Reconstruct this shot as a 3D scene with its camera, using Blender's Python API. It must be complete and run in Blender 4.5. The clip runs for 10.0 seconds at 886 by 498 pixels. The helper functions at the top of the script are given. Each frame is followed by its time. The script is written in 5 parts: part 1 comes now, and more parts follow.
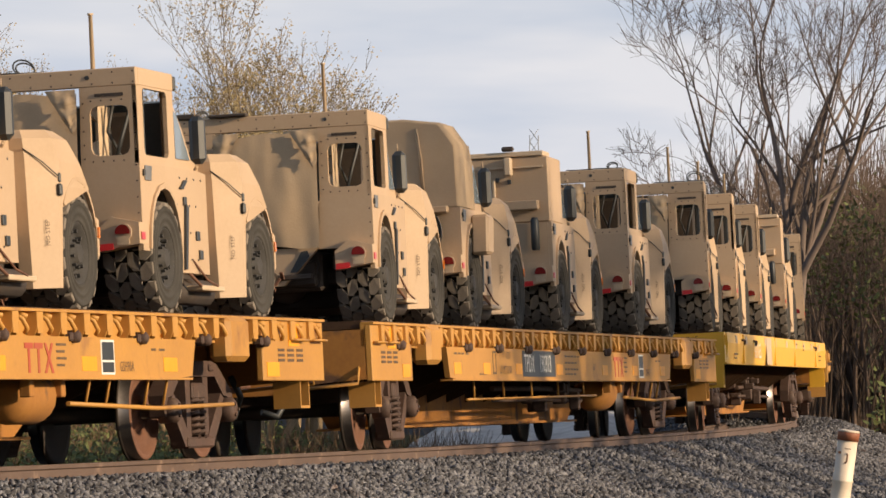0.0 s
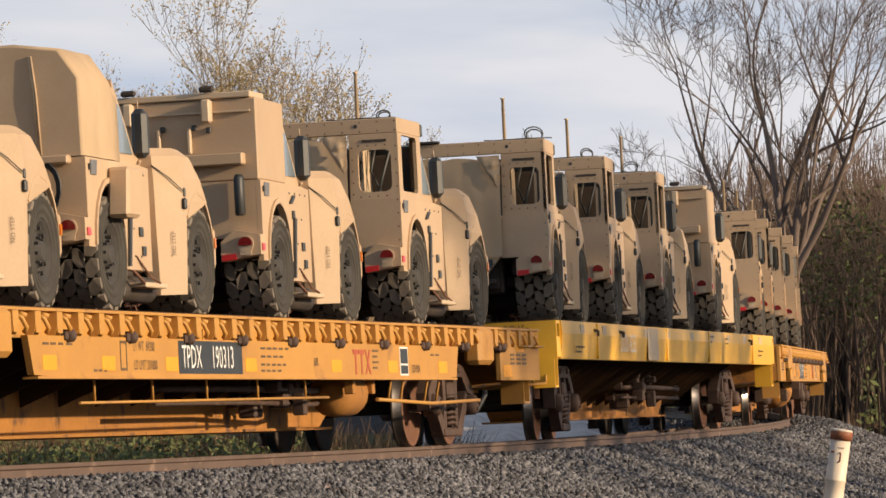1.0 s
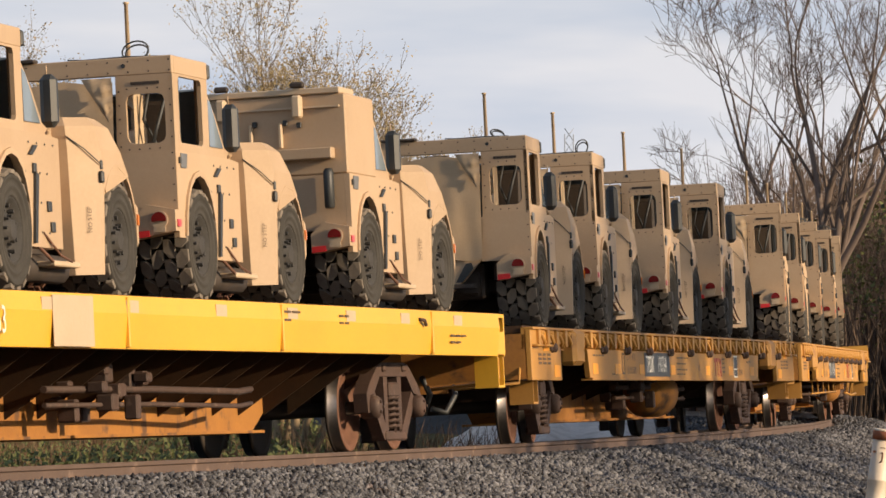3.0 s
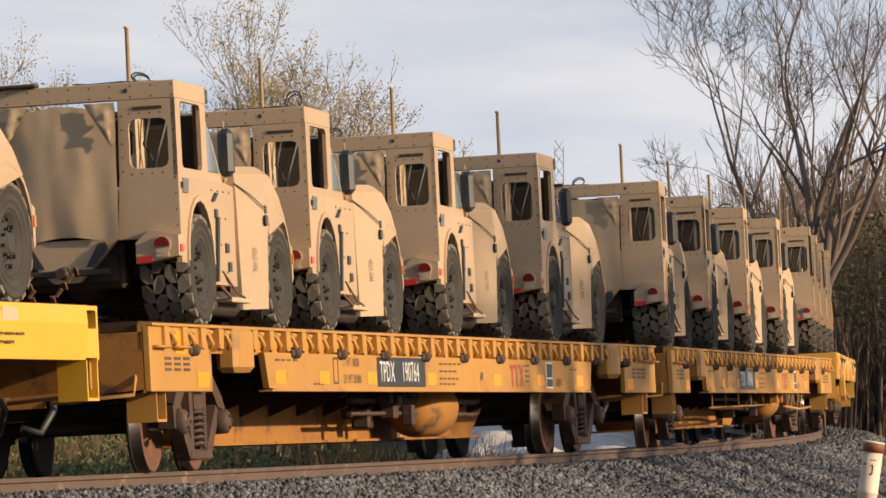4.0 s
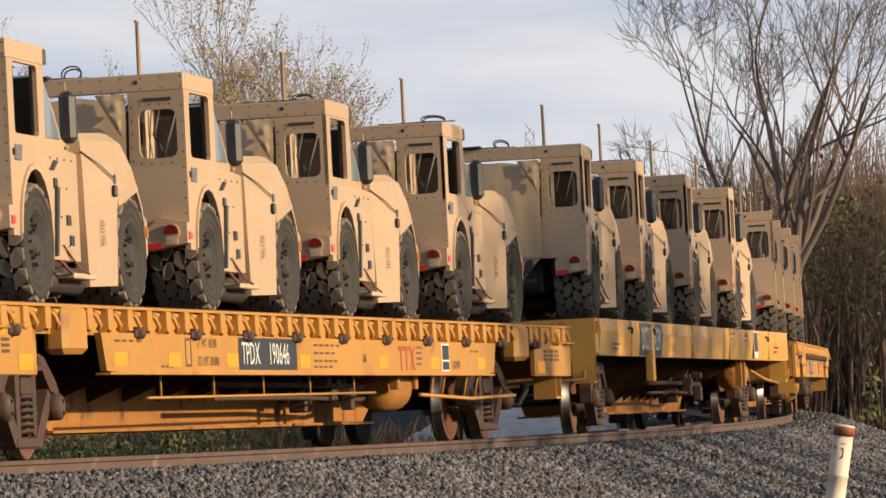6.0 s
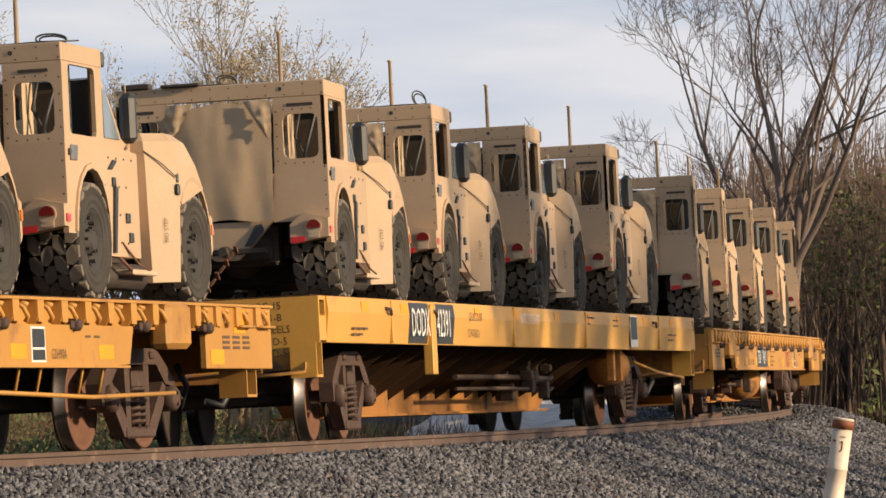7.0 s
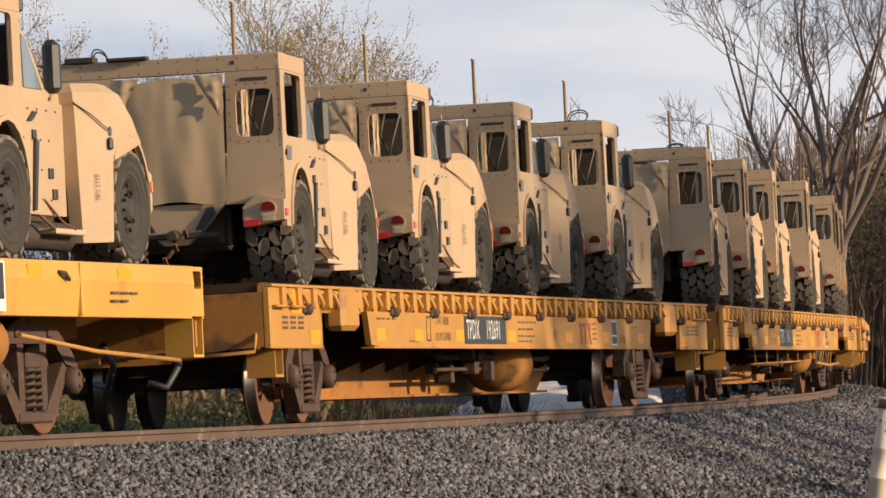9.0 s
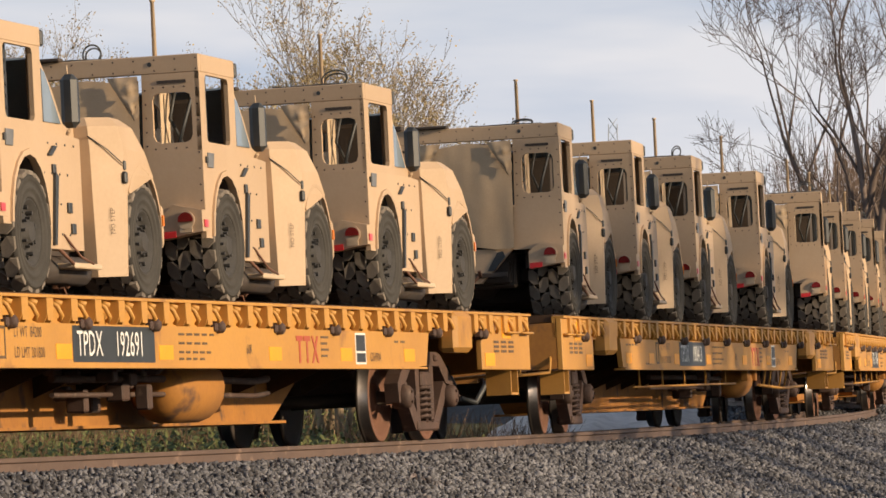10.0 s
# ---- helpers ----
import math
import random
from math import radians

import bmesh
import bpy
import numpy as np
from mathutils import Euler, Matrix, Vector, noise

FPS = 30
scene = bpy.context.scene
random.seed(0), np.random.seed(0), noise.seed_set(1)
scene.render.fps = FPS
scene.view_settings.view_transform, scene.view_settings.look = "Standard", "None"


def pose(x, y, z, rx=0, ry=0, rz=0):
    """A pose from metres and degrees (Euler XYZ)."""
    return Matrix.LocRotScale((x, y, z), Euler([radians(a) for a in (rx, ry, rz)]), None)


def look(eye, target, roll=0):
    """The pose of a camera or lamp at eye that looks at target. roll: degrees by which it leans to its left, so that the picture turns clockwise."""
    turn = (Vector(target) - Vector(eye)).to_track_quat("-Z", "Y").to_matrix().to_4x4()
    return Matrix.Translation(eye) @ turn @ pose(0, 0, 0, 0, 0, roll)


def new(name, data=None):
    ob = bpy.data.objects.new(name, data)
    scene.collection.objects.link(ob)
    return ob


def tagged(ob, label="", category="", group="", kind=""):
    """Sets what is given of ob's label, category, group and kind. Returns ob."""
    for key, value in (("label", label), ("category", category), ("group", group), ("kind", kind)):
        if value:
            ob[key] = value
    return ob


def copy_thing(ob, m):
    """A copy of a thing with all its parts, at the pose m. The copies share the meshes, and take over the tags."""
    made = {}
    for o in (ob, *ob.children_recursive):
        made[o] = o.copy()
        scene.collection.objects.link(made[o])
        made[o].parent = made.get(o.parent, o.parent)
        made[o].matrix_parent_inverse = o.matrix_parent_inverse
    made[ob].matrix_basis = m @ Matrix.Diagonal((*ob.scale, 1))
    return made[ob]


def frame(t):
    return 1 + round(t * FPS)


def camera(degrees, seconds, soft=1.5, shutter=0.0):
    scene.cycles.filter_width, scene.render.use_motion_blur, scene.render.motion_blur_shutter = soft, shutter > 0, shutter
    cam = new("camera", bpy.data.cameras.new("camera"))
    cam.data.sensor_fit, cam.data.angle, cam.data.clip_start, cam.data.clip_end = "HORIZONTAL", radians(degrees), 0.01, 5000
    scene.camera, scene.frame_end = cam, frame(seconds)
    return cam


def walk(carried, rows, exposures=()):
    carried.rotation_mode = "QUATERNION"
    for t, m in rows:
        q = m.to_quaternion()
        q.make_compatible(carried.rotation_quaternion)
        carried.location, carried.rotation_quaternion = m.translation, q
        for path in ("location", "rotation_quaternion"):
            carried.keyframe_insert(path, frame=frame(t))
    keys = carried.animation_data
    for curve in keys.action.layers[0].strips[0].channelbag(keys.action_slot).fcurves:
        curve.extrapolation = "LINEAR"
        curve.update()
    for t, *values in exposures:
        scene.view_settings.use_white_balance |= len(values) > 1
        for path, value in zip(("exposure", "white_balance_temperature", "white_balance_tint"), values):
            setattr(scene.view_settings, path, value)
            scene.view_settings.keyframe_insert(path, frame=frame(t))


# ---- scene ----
# ---- the camera: it stands still and pans ----
LENS = 8.195
EYE = 0.72
cam = camera(LENS, 10.0, soft=1.6)
PAN = [  # seconds, degrees to the left, degrees up
    (0, 0.048, 1.254),
    (0.5, -0.096, 1.239),
    (1, -0.016, 1.247),
    (1.5, 0.241, 1.278),
    (2, 0.409, 1.238),
    (2.5, 0.401, 1.207),
    (4, 0.281, 1.359),
    (4.5, 0.225, 1.351),
    (5, 0.152, 1.295),
    (5.5, 0.120, 1.287),
    (6, 0.008, 1.207),
    (7.5, 0.000, 1.142),
    (8, 0.000, 1.183),
    (8.5, 0.169, 1.078),
    (9, 0.425, 0.958),
    (9.5, 0.601, 0.950),
    (10, 0.778, 1.150),
]
walk(cam, [(t, pose(0, 0, EYE, 90 + up, 0, left)) for t, left, up in PAN])

# ---- light ----
SUN_AZ, SUN_EL = 21.0, 17.0  # degrees behind due right of the view, and above the horizon
sun_way = Vector((math.cos(radians(SUN_AZ)) * math.cos(radians(SUN_EL)), -math.sin(radians(SUN_AZ)) * math.cos(radians(SUN_EL)), math.sin(radians(SUN_EL))))
sun = new("sun", bpy.data.lights.new("sun", "SUN"))
sun.data.energy, sun.data.angle, sun.data.color = 5.7, radians(1.0), (1.0, 0.765, 0.51)
sun.matrix_world = look(sun_way * 100, (0, 0, 0))
scene.view_settings.exposure = 0.0

world = bpy.data.worlds.new("sky")
scene.world = world
world.use_nodes = True
wn, wl = world.node_tree.nodes, world.node_tree.links
wn.clear()
w_out, w_bg, w_sky = wn.new("ShaderNodeOutputWorld"), wn.new("ShaderNodeBackground"), wn.new("ShaderNodeTexSky")
w_sky.sky_type, w_sky.sun_disc = "NISHITA", False
w_sky.sun_elevation, w_sky.sun_rotation = radians(SUN_EL), radians(90 + SUN_AZ)
w_sky.air_density, w_sky.dust_density, w_sky.ozone_density = 1.0, 1.5, 2.0
w_co, w_map, w_noise, w_ramp, w_mix = (wn.new("ShaderNodeTexCoord"), wn.new("ShaderNodeMapping"), wn.new("ShaderNodeTexNoise"), wn.new("ShaderNodeValToRGB"), wn.new("ShaderNodeMixRGB"))
w_map.inputs["Scale"].default_value = (9, 9, 48)  # thin flat veils of cloud
w_noise.inputs["Scale"].default_value, w_noise.inputs["Detail"].default_value = 1.0, 5
w_ramp.color_ramp.elements[0].position, w_ramp.color_ramp.elements[1].position = 0.40, 0.62
w_ramp.color_ramp.elements[0].color, w_ramp.color_ramp.elements[1].color = (0.0, 0.0, 0.0, 1), (1.0, 1.0, 1.0, 1)
w_tint = wn.new("ShaderNodeMixRGB")  # blue-grey gaps and whiter streaks of the veil
w_tint.inputs["Color1"].default_value, w_tint.inputs["Color2"].default_value = (4.2, 4.65, 5.5, 1), (6.0, 5.95, 6.2, 1)
wl.new(w_co.outputs["Generated"], w_map.inputs["Vector"])
wl.new(w_map.outputs["Vector"], w_noise.inputs["Vector"])
wl.new(w_noise.outputs["Fac"], w_ramp.inputs["Fac"])
# the veil is thick towards the horizon and thin overhead
w_sep, w_fade = wn.new("ShaderNodeSeparateXYZ"), wn.new("ShaderNodeMapRange")
w_fade.inputs["From Min"].default_value, w_fade.inputs["From Max"].default_value = 0.05, 0.32
w_fade.inputs["To Min"].default_value, w_fade.inputs["To Max"].default_value = 1.0, 0.16
wl.new(w_co.outputs["Generated"], w_sep.inputs["Vector"])
wl.new(w_sep.outputs["Z"], w_fade.inputs["Value"])
wl.new(w_ramp.outputs["Color"], w_tint.inputs["Fac"])
wl.new(w_tint.outputs["Color"], w_mix.inputs["Color2"])
wl.new(w_fade.outputs["Result"], w_mix.inputs["Fac"])
wl.new(w_sky.outputs["Color"], w_mix.inputs["Color1"])
wl.new(w_mix.outputs["Color"], w_bg.inputs["Color"])
w_bg.inputs["Strength"].default_value = 0.13
wl.new(w_bg.outputs["Background"], w_out.inputs["Surface"])


# ---- materials ----
def material(name, colour, colour2=None, rough=0.6, metal=0.0, scale=3.0, fine=40.0, bump=0.1, spots=None, spot_at=0.62, per_object=0.0, bump_dist=0.01):
    """Two tones at a large and a fine scale, fine relief, and stains where spots gives their colour."""
    m = bpy.data.materials.new(name)
    m.use_nodes = True
    n, l = m.node_tree.nodes, m.node_tree.links
    b = n["Principled BSDF"]
    co = n.new("ShaderNodeTexCoord")
    big, small = n.new("ShaderNodeTexNoise"), n.new("ShaderNodeTexNoise")
    big.inputs["Scale"].default_value, big.inputs["Detail"].default_value = scale, 4
    small.inputs["Scale"].default_value, small.inputs["Detail"].default_value = fine, 3
    for t in (big, small):
        l.new(co.outputs["Object"], t.inputs["Vector"])
    mix = n.new("ShaderNodeMixRGB")
    mix.inputs["Color1"].default_value = (*colour, 1)
    mix.inputs["Color2"].default_value = (*(colour2 or [c * 0.75 for c in colour]), 1)
    add = n.new("ShaderNodeMath")
    add.operation = "MULTIPLY_ADD"
    l.new(small.outputs["Fac"], add.inputs[0])
    add.inputs[1].default_value = 0.45
    l.new(big.outputs["Fac"], add.inputs[2])
    ramp = n.new("ShaderNodeMapRange")
    ramp.inputs["From Min"].default_value, ramp.inputs["From Max"].default_value = 0.45, 1.0
    l.new(add.outputs[0], ramp.inputs["Value"])
    l.new(ramp.outputs["Result"], mix.inputs["Fac"])
    last = mix.outputs["Color"]
    if spots:
        third = n.new("ShaderNodeTexNoise")
        third.inputs["Scale"].default_value, third.inputs["Detail"].default_value = scale * 2.3, 6
        l.new(co.outputs["Object"], third.inputs["Vector"])
        rr = n.new("ShaderNodeMapRange")
        rr.inputs["From Min"].default_value, rr.inputs["From Max"].default_value = spot_at, spot_at + 0.12
        l.new(third.outputs["Fac"], rr.inputs["Value"])
        m2 = n.new("ShaderNodeMixRGB")
        m2.inputs["Color2"].default_value = (*spots, 1)
        l.new(rr.outputs["Result"], m2.inputs["Fac"])
        l.new(last, m2.inputs["Color1"])
        last = m2.outputs["Color"]
    if per_object:
        info, hsv, mr = n.new("ShaderNodeObjectInfo"), n.new("ShaderNodeHueSaturation"), n.new("ShaderNodeMapRange")
        mr.inputs["To Min"].default_value, mr.inputs["To Max"].default_value = 1 - per_object, 1 + per_object
        l.new(info.outputs["Random"], mr.inputs["Value"])
        l.new(mr.outputs["Result"], hsv.inputs["Value"])
        l.new(last, hsv.inputs["Color"])
        last = hsv.outputs["Color"]
    l.new(last, b.inputs["Base Color"])
    b.inputs["Roughness"].default_value, b.inputs["Metallic"].default_value = rough, metal
    if rough > 0.84:
        b.inputs["Specular IOR Level"].default_value = 0.08
    if bump:
        bp = n.new("ShaderNodeBump")
        bp.inputs["Strength"].default_value, bp.inputs["Distance"].default_value = bump, bump_dist
        l.new(small.outputs["Fac"], bp.inputs["Height"])
        l.new(bp.outputs["Normal"], b.inputs["Normal"])
    return m


def islands(m, low, high):
    """Vary the colour from piece to piece of a joined mesh."""
    n, l = m.node_tree.nodes, m.node_tree.links
    b = n["Principled BSDF"]
    src = b.inputs["Base Color"].links[0].from_socket
    geo, hsv, mr = n.new("ShaderNodeNewGeometry"), n.new("ShaderNodeHueSaturation"), n.new("ShaderNodeMapRange")
    mr.inputs["To Min"].default_value, mr.inputs["To Max"].default_value = low, high
    l.new(geo.outputs["Random Per Island"], mr.inputs["Value"])
    l.new(mr.outputs["Result"], hsv.inputs["Value"])
    l.new(src, hsv.inputs["Color"])
    l.new(hsv.outputs["Color"], b.inputs["Base Color"])
    return m


TAN = material("tan paint", (0.50, 0.355, 0.225), (0.44, 0.305, 0.185), 0.62, scale=1.3, fine=30, bump=0.05, per_object=0.05)
TAN_LIGHT = material("tan paint faded", (0.56, 0.43, 0.29), (0.50, 0.37, 0.24), 0.6, scale=2, fine=30, bump=0.05)
TARP = material("tan canvas", (0.50, 0.37, 0.24), (0.42, 0.305, 0.195), 0.85, scale=2.2, fine=60, bump=0.15)
YELLOW = material("weathered yellow freight paint", (0.50, 0.250, 0.048), (0.39, 0.190, 0.040), 0.6, scale=0.9, fine=25, bump=0.08, spots=(0.24, 0.11, 0.04), spot_at=0.60)
YELLOW_MID = material("yellow freight paint", (0.64, 0.345, 0.062), (0.53, 0.275, 0.05), 0.5, scale=0.7, fine=25, bump=0.05, spots=(0.45, 0.22, 0.05), spot_at=0.66)
YELLOW_NEW = material("bright yellow paint", (0.78, 0.43, 0.035), (0.70, 0.375, 0.03), 0.45, scale=0.9, fine=25, bump=0.04, spots=(0.42, 0.22, 0.03), spot_at=0.72)
GRIMY = material("grimy yellow underframe", (0.40, 0.175, 0.030), (0.26, 0.11, 0.024), 0.8, scale=1.5, fine=25, bump=0.15, spots=(0.12, 0.06, 0.03), spot_at=0.56)
# near-black: the shade under the deck is put into this colour
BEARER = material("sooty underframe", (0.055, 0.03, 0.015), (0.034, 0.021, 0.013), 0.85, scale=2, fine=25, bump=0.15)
ORANGE_TAPE = material("orange reflective tape", (0.80, 0.34, 0.004), (0.72, 0.29, 0.004), 0.5, bump=0)
BLACK = material("black paint", (0.022, 0.025, 0.026), (0.04, 0.042, 0.042), 0.5, bump=0.03)
RUBBER = material("dusty tyre rubber", (0.23, 0.195, 0.158), (0.14, 0.12, 0.10), 0.86, scale=5, fine=60, bump=0.1)
SIDEWALL = material("grey dusty sidewall", (0.070, 0.065, 0.058), (0.044, 0.041, 0.037), 0.85, scale=4, fine=50, bump=0.1)
HUB = material("dark greased hub", (0.026, 0.025, 0.024), (0.05, 0.045, 0.04), 0.8, scale=6, fine=50, bump=0.1)
GROOVE = material("black tyre groove", (0.018, 0.016, 0.014), None, 0.9, bump=0)
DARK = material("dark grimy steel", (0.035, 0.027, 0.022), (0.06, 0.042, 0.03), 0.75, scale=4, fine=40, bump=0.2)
BOGIE = material("rusty cast steel", (0.088, 0.047, 0.032), (0.048, 0.030, 0.023), 0.75, scale=4, fine=60, bump=0.3, spots=(0.13, 0.085, 0.06), spot_at=0.6)
RUST = material("brown rust", (0.17, 0.075, 0.04), (0.11, 0.05, 0.03), 0.8, scale=5, fine=60, bump=0.25)
RAIL = material("rusty rail", (0.085, 0.055, 0.042), (0.13, 0.085, 0.062), 0.7, scale=1.5, fine=30, bump=0.2, spots=(0.28, 0.19, 0.14), spot_at=0.62)
STEEL = material("worn running steel", (0.22, 0.20, 0.19), (0.14, 0.125, 0.12), 0.32, 1.0, bump=0.03)
WHITE = material("white lettering", (0.75, 0.74, 0.7), (0.65, 0.63, 0.58), 0.6, bump=0)
INK = material("dark stencil paint", (0.085, 0.052, 0.026), (0.13, 0.075, 0.034), 0.6, bump=0)
RED = material("red lens", (0.20, 0.012, 0.012), (0.14, 0.01, 0.01), 0.2, bump=0)
REFLEX = material("red reflector", (0.62, 0.03, 0.035), (0.5, 0.03, 0.03), 0.3, bump=0)
LOGO_RED = material("faded red paint", (0.40, 0.05, 0.025), (0.36, 0.08, 0.035), 0.6, bump=0)
AMBER = material("amber lens", (0.75, 0.22, 0.02), (0.6, 0.16, 0.02), 0.25, bump=0)
CREAM = material("cream post plastic", (0.74, 0.62, 0.48), (0.64, 0.52, 0.39), 0.5, scale=6, fine=40, bump=0.05)
CAP = material("brown post cap", (0.30, 0.10, 0.045), (0.22, 0.075, 0.035), 0.6, bump=0.05)
DECK = material("worn brown deck", (0.085, 0.05, 0.03), (0.05, 0.03, 0.02), 0.85, scale=2, fine=30, bump=0.3)
BALLAST = material("grey ballast bed", (0.10, 0.095, 0.092), (0.06, 0.057, 0.055), 0.95, scale=1.0, fine=22, bump=1.0, bump_dist=0.05)
STONE = islands(material("crushed grey stone", (0.165, 0.163, 0.17), (0.10, 0.099, 0.105), 0.9, scale=0.5, fine=30, bump=0.3, spots=(0.14, 0.095, 0.075), spot_at=0.66), 0.35, 1.6)
GRASS = material("rough grass ground", (0.085, 0.10, 0.03), (0.13, 0.10, 0.05), 0.95, scale=0.15, fine=3, bump=0.8, bump_dist=0.2, spots=(0.16, 0.12, 0.07), spot_at=0.6)
BARK = islands(material("grey brown bark", (0.21, 0.165, 0.14), (0.145, 0.112, 0.095), 0.9, scale=2, fine=12, bump=0.4), 0.75, 1.2)
BARK_WARM = islands(material("sunlit twig bark", (0.27, 0.20, 0.125), (0.20, 0.15, 0.09), 0.9, scale=2, fine=12, bump=0.3), 0.75, 1.25)
BARK_DARK = islands(material("dark wood bark", (0.135, 0.098, 0.076), (0.09, 0.066, 0.052), 0.95, scale=2, fine=12, bump=0.3), 0.6, 1.4)
BUD = islands(material("opening spring buds", (0.38, 0.28, 0.14), (0.28, 0.22, 0.10), 0.8, scale=3, fine=20, bump=0), 0.7, 1.3)
LEAF = islands(material("fresh green leaves", (0.105, 0.12, 0.035), (0.07, 0.085, 0.024), 0.8, scale=1, fine=20, bump=0), 0.6, 1.4)
BRUSH = islands(material("dry brown brush", (0.15, 0.095, 0.06), (0.10, 0.068, 0.043), 0.95, scale=1, fine=10, bump=0), 0.6, 1.4)
PALE = material("pale crushed gravel", (0.80, 0.74, 0.68), (0.50, 0.45, 0.40), 0.95, scale=1.6, fine=6, bump=0.6, bump_dist=0.1)
PLATE = material("grey data plate", (0.20, 0.20, 0.20), (0.12, 0.12, 0.12), 0.5, bump=0)
# pale bluish tone carries the distance haze over the pylon
GALV = material("galvanised lattice steel", (0.45, 0.47, 0.5), None, 0.6, bump=0)
GLASS = material("blue grey windscreen glass", (0.20, 0.25, 0.29), (0.16, 0.20, 0.24), 0.08, bump=0)


# ---- mesh helpers ----
def part(name, bm, mat, parent=None, label="", m=None):
    bmesh.ops.recalc_face_normals(bm, faces=bm.faces)
    me = bpy.data.meshes.new(name)
    bm.to_mesh(me)
    bm.free()
    me.materials.append(mat)
    ob = new(name, me)
    ob.parent = parent
    if m is not None:
        ob.matrix_basis = m
    if label:
        ob["label"] = label
    return ob


def again(ob, m, parent=None):
    """The same piece at another place, on shared mesh data."""
    c = new(ob.name.split(".")[0], ob.data)
    c.parent = parent or ob.parent
    c.matrix_basis = m
    for k in ("label", "kind"):
        if k in ob:
            c[k] = ob[k]
    return c


def box(bm, x0, x1, y0, y1, z0, z1, bevel=0.0, m=None):
    vs = [bm.verts.new((x, y, z)) for x in (x0, x1) for y in (y0, y1) for z in (z0, z1)]
    fs = [bm.faces.new([vs[i] for i in f]) for f in ((0, 1, 3, 2), (4, 6, 7, 5), (0, 4, 5, 1), (2, 3, 7, 6), (0, 2, 6, 4), (1, 5, 7, 3))]
    if bevel:
        bmesh.ops.recalc_face_normals(bm, faces=fs)
        edges = list({e for f in fs for e in f.edges})
        got = bmesh.ops.bevel(bm, geom=edges, offset=bevel, segments=1, profile=0.5, affect="EDGES")
        vs = list({v for f in got["faces"] for v in f.verts} | {v for v in vs if v.is_valid})
    if m is not None:
        bmesh.ops.transform(bm, matrix=m, verts=[v for v in vs if v.is_valid])
    return bm


PLANE = {"yz": lambda p, d: (d, p[0], p[1]), "xz": lambda p, d: (p[0], d, p[1]), "xy": lambda p, d: (p[0], p[1], d)}


def prism(bm, pts, plane, d0, d1):
    """A polygon in a plane, given thickness from d0 to d1 along the third axis."""
    at = PLANE[plane]
    a, b = ([bm.verts.new(at(p, d)) for p in pts] for d in (d0, d1))
    bm.faces.new(a)
    bm.faces.new(b[::-1])
    for i in range(len(pts)):
        j = (i + 1) % len(pts)
        bm.faces.new((a[i], b[i], b[j], a[j]))
    return bm


def holed(bm, outer, inner, r, plane, d0, d1):
    """A rectangular plate with a round-cornered window; outer and inner: (x0, x1, z0, z1), or four corners for outer."""
    x0, x1, z0, z1 = inner
    if len(outer) == 4 and not hasattr(outer[0], "__len__"):
        X0, X1, Z0, Z1 = outer
        outer = [(X1, Z1), (X0, Z1), (X0, Z0), (X1, Z0)]
    k = r * 0.3
    ins, outs = [], []
    for (cx, cz), (sx, sz), (ox, oz), first in (((x1, z1), (-1, -1), outer[0], 0), ((x0, z1), (1, -1), outer[1], 1), ((x0, z0), (1, 1), outer[2], 0), ((x1, z0), (-1, 1), outer[3], 1)):
        a, mid, b = (cx, cz + sz * r), (cx + sx * k, cz + sz * k), (cx + sx * r, cz)
        A, B = (ox, cz + sz * r), (cx + sx * r, oz)
        tri = [(a, A), (mid, (ox, oz)), (b, B)]
        for i, o in tri if not first else tri[::-1]:
            ins.append(i), outs.append(o)
    at = PLANE[plane]
    rows = [[bm.verts.new(at(p, d)) for p in pts] for pts, d in ((outs, d0), (ins, d0), (ins, d1), (outs, d1))]
    n = len(ins)
    for ra, rb in zip(rows, rows[1:] + rows[:1]):
        for i in range(n):
            j = (i + 1) % n
            bm.faces.new((ra[i], rb[i], rb[j], ra[j]))
    return bm


def lathe(bm, profile, axis="x", n=24, m=None, smooth=True, close=False):
    """Turn (along, radius) rows round an axis."""
    rings = []
    for a, r in profile:
        ring = []
        for i in range(n):
            c, s = r * math.cos(2 * math.pi * i / n), r * math.sin(2 * math.pi * i / n)
            p = (a, c, s) if axis == "x" else (c, a, s) if axis == "y" else (c, s, a)
            ring.append(bm.verts.new(p))
        rings.append(ring)
    for p, q in zip(rings, rings[1:] + (rings[:1] if close else [])):
        for i in range(n):
            j = (i + 1) % n
            f = bm.faces.new((p[i], p[j], q[j], q[i]))
            f.smooth = smooth
    if not close:
        bm.faces.new(rings[0])
        bm.faces.new(rings[-1][::-1])
    if m is not None:
        bmesh.ops.transform(bm, matrix=m, verts=[v for r in rings for v in r])
    return bm


def tube(bm, pts, r, n=6, r1=None):
    """A round bar along points."""
    pts = [Vector(p) for p in pts]
    rings = []
    for i, p in enumerate(pts):
        way = (pts[min(i + 1, len(pts) - 1)] - pts[max(i - 1, 0)]).normalized()
        u = way.orthogonal().normalized()
        if i:
            u = (last - way * last.dot(way)).normalized()
        last = u
        w = way.cross(u)
        rr = r if r1 is None else r + (r1 - r) * i / max(1, len(pts) - 1)
        rings.append([bm.verts.new(p + rr * (u * math.cos(2 * math.pi * k / n) + w * math.sin(2 * math.pi * k / n))) for k in range(n)])
    for p, q in zip(rings, rings[1:]):
        for k in range(n):
            f = bm.faces.new((p[k], p[(k + 1) % n], q[(k + 1) % n], q[k]))
            f.smooth = True
    bm.faces.new(rings[0][::-1])
    bm.faces.new(rings[-1])
    return bm


